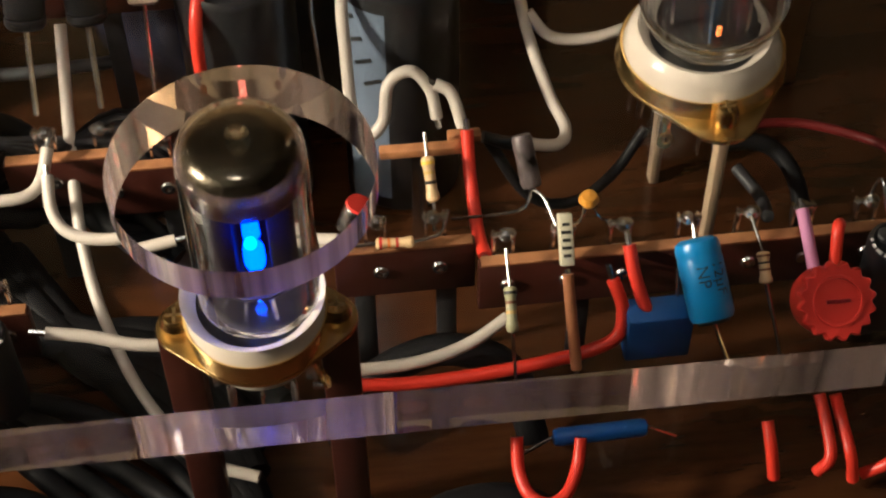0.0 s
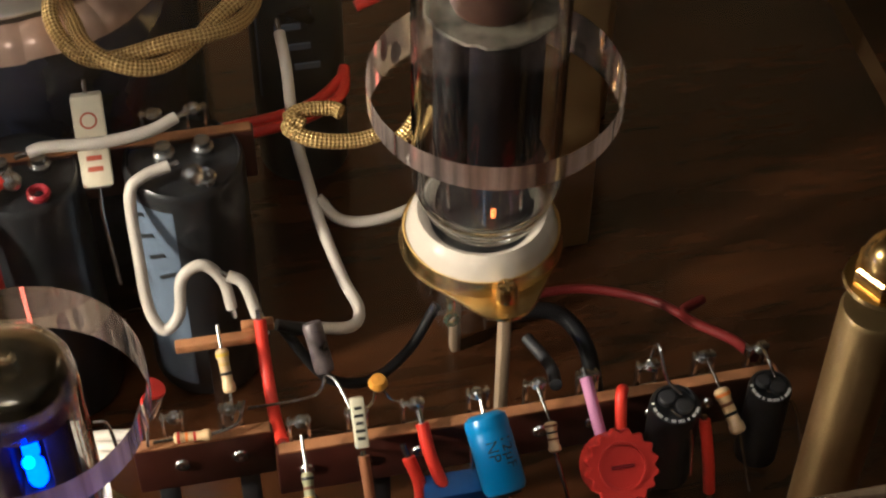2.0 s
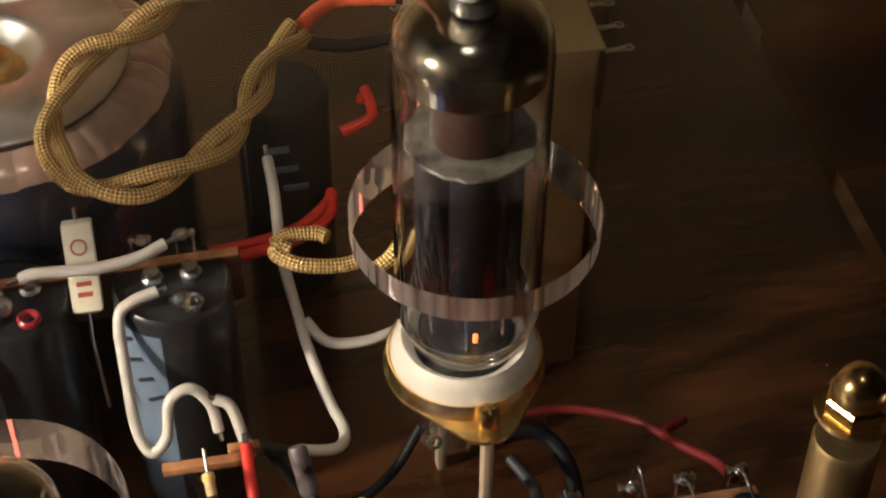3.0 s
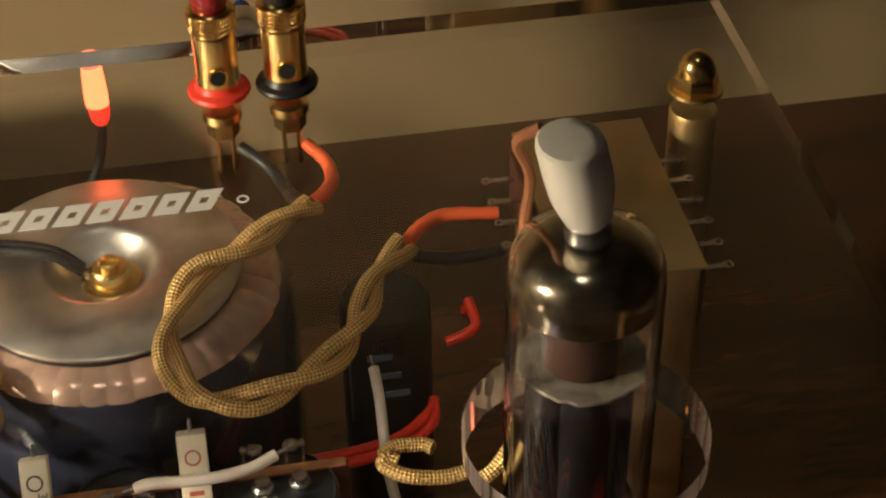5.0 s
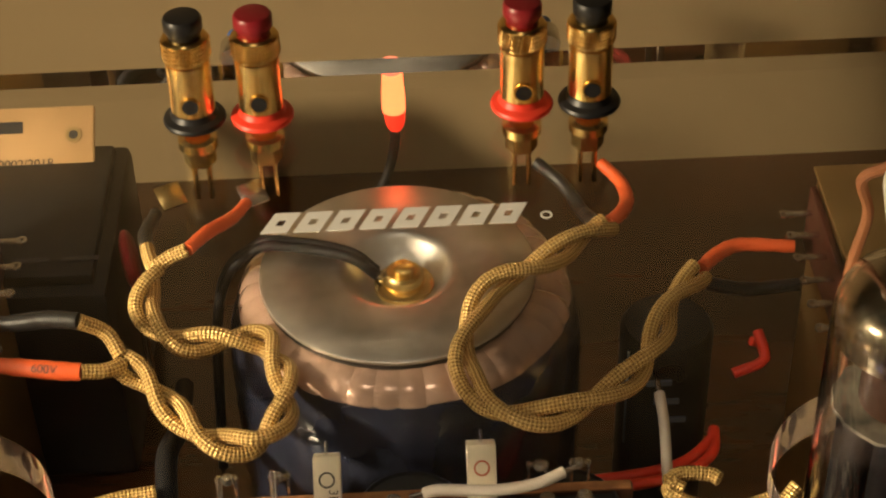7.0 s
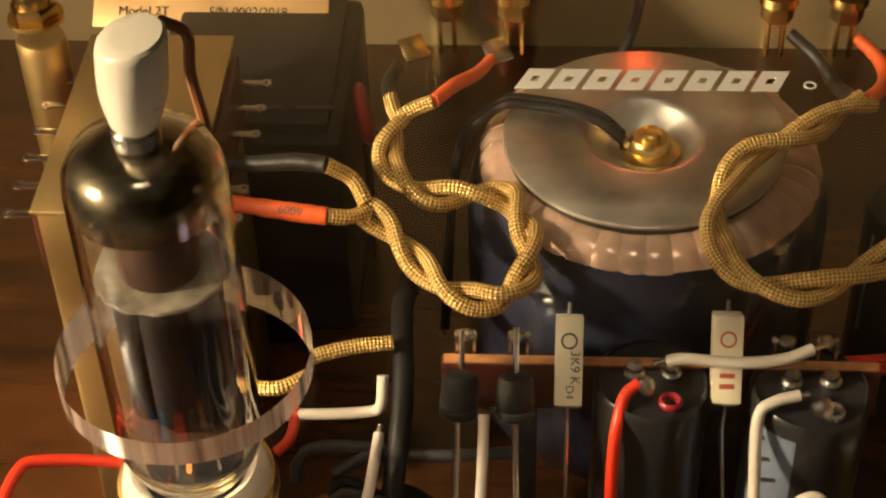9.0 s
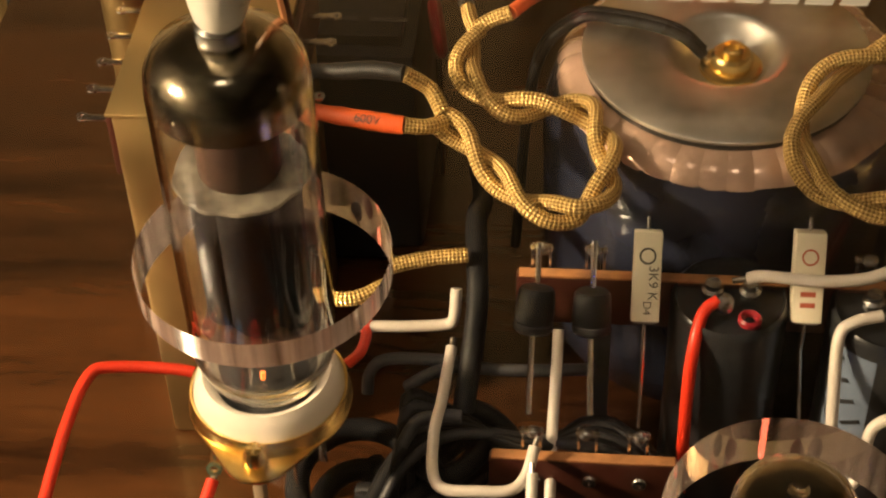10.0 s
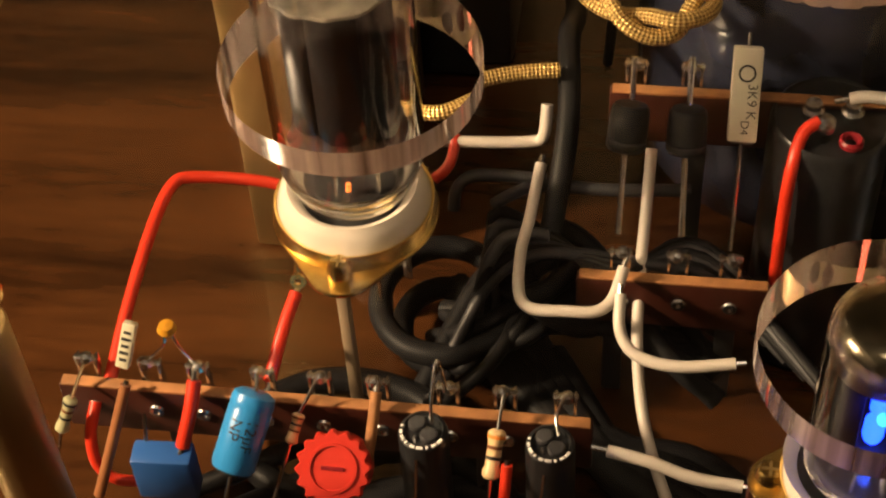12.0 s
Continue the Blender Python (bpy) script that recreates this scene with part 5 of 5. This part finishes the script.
for x, y, mat in ((-0.0560, 0.2090, GOLD), (-0.0368, 0.2085, TIN)):
    s = thing("spade_lug", U(x, y, -0.020), "flat crimped spade lug under a binding post", "lug", "spade lugs")
    part("blade", block(U(x, y, -0.0185), (0.0062, 0.0060, 0.0008), 0.0002, Matrix.Rotation(0.5, 3, "Z") @ Matrix.Rotation(0.5, 3, "X")), mat, s)
sleeve([U(-0.0700, 0.1500, -0.0185), U(-0.0770, 0.1505, -0.0180), U(-0.0900, 0.1530, -0.0180)], 0.0020, ORANGE, "orange heat-shrink sleeve with printed rating", "600V")
sleeve([U(-0.0705, 0.1585, -0.0120), U(-0.0770, 0.1600, -0.0125), U(-0.0850, 0.1610, -0.0140), U(-0.0930, 0.1620, -0.0150)], 0.0019, BLACKSHRINK, "crinkled black heat-shrink sleeve to the transformer")

# ---- rear left: mains inlet block with its plate ----
inlet = thing("mains_inlet", (-0.115, 0.255, 0), "black plastic mains inlet block standing at the rear", "mains inlet")
part("case", block((-0.0990, 0.2350, 0.0310), (0.050, 0.062, 0.062), 0.002), BLACKPLASTIC, inlet)
part("rim", block((-0.0990, 0.2350, 0.0630), (0.043, 0.054, 0.004), 0.001), BLACKPLASTIC, inlet)
for k in range(3):
    part("print_bar", block((-0.1050 + 0.012 * k, 0.2140, 0.06535), (0.009, 0.0016, 0.0002), 0), GREYWIRE, inlet, "worn grey print", False)
plate = thing("maker_plate", U(-0.1100, 0.2560, -0.036), "tan engraved maker's plate with rounded corners and a screw hole", "name plate")
pt = Matrix.Rotation(radians(38), 3, "X")
pc = U(-0.1130, 0.2590, -0.0370)
part("plate", block(pc, (0.062, 0.0200, 0.0012), 0.0006, pt), SIGN, plate)
part("screw_hole", ring_lathe([(0.0012, 0), (0.0022, 0), (0.0022, 0.0003), (0.0012, 0.0003)], 20, pc + pt @ Vector((0.0255, 0.0020, 0.0006)), pt @ Vector((0, 0, 1))), OLDBRASS, plate)
# black disc laid on the plate stands in for the screw hole's shade
part("hole", lathe([(0.0013, 0), (0.0013, 0.0002), (0, 0.0002)], 16, pc + pt @ Vector((0.0255, 0.0020, 0.0006)), pt @ Vector((0, 0, 1))), INK, plate)
for k in range(4):
    part("print_bar", block(pc + pt @ Vector((-0.020 + 0.0095 * k, 0.0045, 0.0007)), (0.0075, 0.0032, 0.0002), 0, pt @ Matrix.Rotation(0.0, 3, "Z")), INK, plate, smooth=False)
lettering("Model 2T", 0.0034, INK, plate, pc + pt @ Vector((-0.0175, -0.0056, 0.0008)), pt @ Vector((1, 0, 0)), pt @ Vector((0, 1, 0)))
lettering("S/N 0002/2018", 0.0034, INK, plate, pc + pt @ Vector((0.0100, -0.0056, 0.0008)), pt @ Vector((1, 0, 0)), pt @ Vector((0, 1, 0)))
sup = thing("red_disc_suppressor", U(-0.0700, 0.2190, -0.048), "dark red disc suppressor standing on its leads", "capacitor")
part("disc", lathe([(0.0, -0.0018), (0.0060, -0.0016), (0.0075, -0.0008), (0.0078, 0.0), (0.0075, 0.0008), (0.0060, 0.0016), (0.0, 0.0018)], 32, U(-0.0700, 0.2195, -0.0455), (1, 0.15, 0.12)), DARKRED, sup)
leads(sup, [U(-0.0700, 0.2170, -0.0530), U(-0.0695, 0.2170, -0.0900)], [U(-0.0700, 0.2220, -0.0530), U(-0.0695, 0.2230, -0.0900)], 0.0005)

# black film capacitor standing behind the right cord
c3 = thing("film_capacitor", U(0.060, 0.193, -0.05), "upright black capacitor with pale printed logo bars", "capacitor")
part("can", lathe([(0.0108, 0.0), (0.0110, 0.001), (0.0110, 0.0575), (0.0100, 0.0590), (0.0, 0.0590)], 48, (0.0595, 0.1880, 0.0)), BLACKCAN, c3)
part("pale_edge", block((0.0500, 0.1830, 0.040), (0.0008, 0.0012, 0.030), 0.0002), SLATE, c3)
for k in range(3):
    part("print_bar", block((0.0565 + 0.002 * k, 0.1768, 0.050 - 0.006 * k), (0.006, 0.0006, 0.0016), 0.0001), SLATE, c3, "pale printed bar", False)

# ---- wiring ----
wire([U(0.0530, 0.1580, -0.0400), U(0.0532, 0.1500, -0.0430), U(0.0528, 0.1380, -0.0500), U(0.0545, 0.1300, -0.0600), U(0.0555, 0.1240, -0.0640), U(0.0580, 0.1120, -0.0680), U(0.0600, 0.1040, -0.0690), U(0.0575, 0.0990, -0.0680), U(0.0500, 0.0975, -0.0650)], 0.00122, WHITEWIRE, "long cream wire dropping past the power valve", bare=0.003)
wire([U(0.0557, 0.1290, -0.0610), U(0.0600, 0.1255, -0.0650), U(0.0680, 0.1250, -0.0660), U(0.0760, 0.1270, -0.0660)], 0.00122, WHITEWIRE, "cream wire branching to the socket")
sleeve([U(0.0500, 0.0975, -0.0650), U(0.0470, 0.0972, -0.0640), U(0.0425, 0.0970, -0.0615)], 0.0013, BLACKSHRINK, "black sleeve on a cream wire's end")
wire([U(0.0435, 0.0975, -0.063), U(0.0510, 0.0930, -0.075), U(0.0600, 0.0940, -0.080), U(0.0690, 0.0985, -0.078), U(0.0760, 0.1030, -0.070)], 0.0011, BLACKWIRE, "black wire curving to the socket")
wire([U(0.0900, 0.1010, -0.0740), U(0.1010, 0.1010, -0.0760), U(0.1060, 0.0940, -0.0800), U(0.1070, 0.0850, -0.0900)], 0.0018, BLACKWIRE, "thick black wire from the socket")
wire([U(0.0930, 0.0940, -0.0740), U(0.0960, 0.0860, -0.0740), U(0.0950, 0.0780, -0.0700)], 0.0013, GREYWIRE, "dark grey wire to a lug")
wire([U(0.0393, 0.0960, -0.0580), U(0.0392, 0.0900, -0.0640), U(0.0394, 0.0800, -0.0680), U(0.0400, 0.0735, -0.0680)], 0.0013, REDWIRE, "red wire dropping to the tag strip", bare=0.002)
wire([U(0.0840, 0.1850, -0.0360), U(0.0775, 0.1640, -0.0370), U(0.0770, 0.1690, -0.0370), U(0.0750, 0.1690, -0.0360)][1:], 0.0011, REDWIRE, "short bent red wire")
wire([U(0.0700, 0.1620, -0.0390), U(0.0770, 0.1640, -0.0370), U(0.0765, 0.1700, -0.0340)], 0.0012, REDWIRE, "short bent red wire")
for k in range(2):
    wire([U(0.0200, 0.1440 + 0.003 * k, -0.0560), U(0.0380, 0.1450 + 0.003 * k, -0.0560), U(0.0560, 0.1480 + 0.003 * k, -0.0560), U(0.0650, 0.1540 + 0.004 * k, -0.0560), U(0.0670, 0.1620, -0.0560)], 0.0013, REDWIRE, "red wire lying across the base")
wire([U(0.1480, 0.1050, -0.0800), U(0.1330, 0.1000, -0.0780), U(0.1270, 0.0950, -0.0760), U(0.1330, 0.0820, -0.0700), U(0.1345, 0.0745, -0.0670)][1:], 0.0011, REDSHADED, "red wire coloured dark for shade, rising to the last lug")
wire([U(0.0900, 0.1060, -0.0760), U(0.1080, 0.1080, -0.0780), U(0.1220, 0.1020, -0.0780), U(0.1270, 0.0950, -0.0760)], 0.0010, REDSHADED, "red wire coloured dark for shade, running to the socket")
wire([U(0.0555, 0.0700, -0.0680), U(0.0630, 0.0660, -0.0690), U(0.0645, 0.0620, -0.0740), U(0.0620, 0.0590, -0.0790), U(0.0480, 0.0570, -0.0810), U(0.0260, 0.0560, -0.0820), U(0.0090, 0.0560, -0.0800)][1:], 0.0013, REDWIRE, "red wire bending under the strip towards the small socket", bare=0.003)
wire([U(0.0665, 0.0705, -0.0650), U(0.0672, 0.0660, -0.0690), U(0.0690, 0.0610, -0.0740)], 0.0013, REDWIRE, "short red wire from a lug", bare=0.003)
wire([U(0.0110, 0.0580, -0.0790), U(0.0250, 0.0585, -0.0790), U(0.0350, 0.0600, -0.0770), U(0.0430, 0.0625, -0.0730)], 0.00122, WHITEWIRE, "cream wire from the small socket to the strip", bare=0.002)
wire([U(0.1060, 0.0700, -0.0640), U(0.1050, 0.0680, -0.0630), U(0.1042, 0.0640, -0.0680)], 0.0012, REDWIRE, "short red wire end", bare=0.001)
wire([U(0.1193, 0.0600, -0.0640), U(0.1195, 0.0560, -0.0700), U(0.1198, 0.0530, -0.0780)], 0.0012, REDWIRE, "short red wire between two parts", bare=0.001)
wire([U(-0.1375, 0.0716, -0.0680), U(-0.1370, 0.0850, -0.0640), U(-0.1358, 0.1014, -0.0600), U(-0.1335, 0.1130, -0.0575), U(-0.1290, 0.1165, -0.0580), U(-0.1150, 0.1200, -0.0620), U(-0.1060, 0.1200, -0.0660)], 0.0013, REDWIRE, "long red wire arching from the strip to the socket", bare=0.002)
wire([U(-0.1065, 0.0740, -0.0680), U(-0.1050, 0.0830, -0.0630), U(-0.1034, 0.0900, -0.0600)], 0.0013, REDWIRE, "red wire rising to the socket", bare=0.002)
wire([U(-0.1405, 0.0690, -0.0720), U(-0.1410, 0.0640, -0.0760), U(-0.1400, 0.0610, -0.0820), U(-0.1360, 0.0600, -0.0850), U(-0.1290, 0.0605, -0.0850)], 0.0012, REDWIRE, "red wire hooking under the strip", bare=0.003)
wire([U(-0.1195, 0.0695, -0.0630), U(-0.1200, 0.0655, -0.0670), U(-0.1215, 0.0610, -0.0730)], 0.0014, REDWIRE, "short red wire from a lug", bare=0.002)
wire([U(-0.0590, 0.0600, -0.0680), U(-0.0593, 0.0560, -0.0740), U(-0.0598, 0.0530, -0.0800)], 0.0011, REDWIRE, "short red wire between two parts", bare=0.001)
wire([U(-0.0847, 0.1284, -0.0560), U(-0.0787, 0.1283, -0.0550), U(-0.0683, 0.1289, -0.0550), U(-0.0609, 0.1299, -0.0550), U(-0.0589, 0.1300, -0.0530), U(-0.0585, 0.1336, -0.0480)], 0.00122, WHITEWIRE, "cream wire running straight back from the socket")
wire([U(-0.0590, 0.1245, -0.0560), U(-0.0602, 0.1133, -0.0600), U(-0.0612, 0.1067, -0.0620), U(-0.0609, 0.0989, -0.0650), U(-0.0584, 0.0955, -0.0660), U(-0.0514, 0.0953, -0.0660), U(-0.0453, 0.0959, -0.0660), U(-0.0423, 0.0988, -0.0650), U(-0.0407, 0.1041, -0.0620)], 0.00122, WHITEWIRE, "cream wire bent in a square loop by the rectifier strip", bare=0.002)
wire([U(-0.0410, 0.0990, -0.0640), U(-0.0405, 0.0930, -0.0680), U(-0.0370, 0.0890, -0.0700), U(-0.0290, 0.0870, -0.0700), U(-0.0180, 0.0880, -0.0690)], 0.00122, WHITEWIRE, "cream wire from the rectifier strip towards the small valve", bare=0.002)
wire([U(-0.0370, 0.1270, -0.0520), U(-0.0372, 0.1180, -0.0600), U(-0.0375, 0.1100, -0.0680), U(-0.0370, 0.0960, -0.0780), U(-0.0340, 0.0820, -0.0860), U(-0.0270, 0.0660, -0.0920), U(-0.0180, 0.0550, -0.0950), U(-0.0060, 0.0500, -0.0960)], 0.00122, WHITEWIRE, "long cream wire running down to the small valve's socket")
wire([U(-0.0410, 0.0650, -0.0680), U(-0.0330, 0.0640, -0.0690), U(-0.0250, 0.0620, -0.0700), U(-0.0160, 0.0610, -0.0700)], 0.00122, WHITEWIRE, "cream wire from the strip's end to the small valve's socket", bare=0.003)
for k in range(3):
    wire([U(-0.0020 + 0.004 * k, 0.0880 - 0.002 * k, -0.0720), U(0.0060, 0.0862 - 0.0025 * k, -0.0700), U(0.0130, 0.0845 - 0.003 * k, -0.0690)], 0.00122, WHITEWIRE, "cream wire end behind the small valve")
for k in range(6):
    o = 0.004 * k
    wire([U(-0.0750 + o * 0.5, 0.0980 + o * 0.6, -0.0850), U(-0.0680, 0.1070 + o * 0.5, -0.0740 + 0.002 * k), U(-0.0580, 0.1120 + o * 0.3, -0.0690), U(-0.0420, 0.1110 - o * 0.2, -0.0680), U(-0.0250, 0.1100 + o * 0.4, -0.0700), U(-0.0150 + o, 0.1080 - o, -0.0780)], 0.0013, BLACKWIRE if k % 2 else GREYWIRE, "dark mains wire in a loose bundle")
rng = random.Random(5)
for k in range(12):
    q = [rng.uniform(-1, 1) for _ in range(8)]
    wire([U(-0.0780 + 0.003 * q[0], 0.1020 + 0.014 * q[1], -0.0930), U(-0.0680 + 0.003 * q[2], 0.1080 + 0.012 * q[3], -0.0850 + 0.004 * q[4]), U(-0.0580, 0.1140 + 0.014 * q[5], -0.0800 + 0.005 * q[6]), U(-0.0470, 0.1130 + 0.012 * q[7], -0.0820), U(-0.0330 + 0.004 * q[0], 0.1110 + 0.012 * q[4], -0.0860), U(-0.0200, 0.1080 + 0.012 * q[2], -0.0930)], 0.0019 + 0.0004 * q[3], BLACKWIRE, "black mains wire in a dense bundle on the table")
wire([U(-0.0680, 0.1060, -0.0660), U(-0.0650, 0.1100, -0.0630), U(-0.0600, 0.1110, -0.0620), U(-0.0560, 0.1110, -0.0620)], 0.0014, GREYWIRE, "grey wire bending from the bundle")
wire([U(-0.0560, 0.1150, -0.0650), U(-0.0540, 0.1300, -0.0500), U(-0.0555, 0.1500, -0.0450), U(-0.0560, 0.1750, -0.0600), U(-0.0600, 0.2100, -0.0800)], 0.0024, BLACKWIRE, "thick black wire bundle running back")
for pts in ([(-0.0950, 0.030, 0.004), (-0.075, 0.048, 0.006), (-0.052, 0.050, 0.008), (-0.038, 0.036, 0.008), (-0.034, 0.016, 0.006), (-0.040, 0.0, 0.004)], [(0.004, 0.004, 0.004), (0.010, 0.020, 0.010), (0.024, 0.034, 0.014), (0.040, 0.038, 0.012), (0.052, 0.032, 0.008), (0.060, 0.018, 0.004)]):
    wire(pts, 0.0032, BLACKWIRE, "thick black cable looping on the table", "cable", "black cables")
for k in range(4):
    wire([(-0.110 - 0.006 * k, 0.050 + 0.006 * k, 0.004), (-0.080, 0.066 + 0.006 * k, 0.006 + 0.003 * k), (-0.050, 0.070 - 0.004 * k, 0.008), (-0.025, 0.058 - 0.008 * k, 0.006), (-0.010 + 0.004 * k, 0.036 - 0.006 * k, 0.004)], 0.0022, BLACKWIRE, "black cable lying on the table under the valves", "cable", "black cables")
coil = wire([(-0.095 + 0.022 * math.cos(a * 0.5), 0.083 + 0.016 * math.sin(a * 0.5), 0.004 + 0.0004 * a) for a in range(0, 15)], 0.0030, BLACKWIRE, "black cable coiled beside the valve", "cable", "black cables")
wire([U(0.0104, 0.0577, -0.1000), U(0.0135, 0.0613, -0.0940), U(0.0188, 0.0631, -0.0880), U(0.0285, 0.0649, -0.0850), U(0.0358, 0.0641, -0.0850), U(0.0424, 0.0624, -0.0880), U(0.0461, 0.0592, -0.0940), U(0.0478, 0.0550, -0.1000)], 0.0032, BLACKWIRE, "thick black cable arching behind the front edge", "cable", "black cables")
wire([U(0.0901, 0.0446, -0.0850), U(0.0903, 0.0403, -0.0880), U(0.0910, 0.0375, -0.0940)], 0.0012, REDWIRE, "red wire end standing under the front edge")
wire([U(0.1005, 0.0481, -0.0830), U(0.1010, 0.0443, -0.0850), U(0.1009, 0.0374, -0.0880), U(0.0987, 0.0367, -0.0920)], 0.0012, REDWIRE, "red wire end bent down to the base")
wire([U(0.1035, 0.0477, -0.0830), U(0.1043, 0.0438, -0.0860), U(0.1047, 0.0376, -0.0880), U(0.1057, 0.0354, -0.0940)], 0.0012, REDWIRE, "red wire end bent down to the base")
wire([U(0.1153, 0.0460, -0.0830), U(0.1157, 0.0428, -0.0840), U(0.1157, 0.0380, -0.0870), U(0.1122, 0.0360, -0.0900), U(0.1077, 0.0364, -0.0940)], 0.0012, REDWIRE, "red wire hooked under the front edge")
wire([(0.0424, 0.0440, 0.0240), (0.0422, 0.0390, 0.0205), (0.0436, 0.0345, 0.0190), (0.0470, 0.0322, 0.0190), (0.0505, 0.0340, 0.0195), (0.0530, 0.0385, 0.0210), (0.0541, 0.0425, 0.0240)], 0.0012, REDWIRE, "red wire hanging in a loop under the front edge")
wire([(-0.078 + (0.0085 + 0.0004 * k) * math.cos(k * 0.62), 0.115 + (0.0105 + 0.0004 * k) * math.sin(k * 0.62), 0.0028 + 0.0009 * k) for k in range(22)], 0.0026, BLACKWIRE, "black mains cable coiled on the table behind the socket", "cable", "black cables")
low = thing("axial_capacitor", U(0.058, 0.034, -0.09), "dark blue axial capacitor lying low near the front", "capacitor")
part("body", lathe([(0.0, 0), (0.0014, 0.0002), (0.0017, 0.001), (0.0017, 0.0170), (0.0014, 0.0178), (0, 0.018)], 24, U(0.0498, 0.0468, -0.0870), (1, 0.02, 0)), BLUEBOX, low)
leads(low, [U(0.0498, 0.0468, -0.0870), U(0.0440, 0.0468, -0.0920)], [U(0.0678, 0.0472, -0.0870), U(0.0738, 0.0476, -0.0920)], 0.0004)
wire([U(-0.0771, 0.1294, -0.0540), U(-0.0771, 0.1265, -0.0560), U(-0.0781, 0.1238, -0.0580), U(-0.0807, 0.1222, -0.0600)], 0.0012, REDWIRE, "short red wire behind the power valve")
wire([U(-0.0766, 0.1197, -0.0660), U(-0.0761, 0.1217, -0.0620), U(-0.0732, 0.1237, -0.0600), U(-0.0662, 0.1245, -0.0600), U(-0.0579, 0.1241, -0.0600)], 0.0013, GREYWIRE, "dark grey wire bending away from the socket")
wire([U(-0.0685, 0.1219, -0.0660), U(-0.0637, 0.1221, -0.0620), U(-0.0578, 0.1227, -0.0600), U(-0.0449, 0.1225, -0.0600), U(-0.0287, 0.1257, -0.0620)], 0.0013, GREYWIRE, "dark grey wire bending away from the socket")
heap = random.Random(23)
for k in range(8):
    q = [heap.uniform(-1, 1) for _ in range(6)]
    o = 0.0085 * k
    wire([(-0.082 + 0.004 * q[0] + o * 0.5, 0.128 - o * 0.35, 0.0045), (-0.066 + o * 0.6, 0.108 - o * 0.5 + 0.006 * q[1], 0.0050 + 0.0010 * q[2]), (-0.044 + o * 0.4, 0.094 - o * 0.55 + 0.006 * q[3], 0.0050 + 0.0010 * q[4]), (-0.022 + o * 0.25, 0.086 - o * 0.75 + 0.005 * q[5], 0.0045), (-0.004 + 0.004 * q[1], 0.066 - o * 0.75, 0.0042)], 0.0037 + 0.0004 * q[3], BLACKWIRE, "thick black cable in a heap on the table", "cable", "black cables")
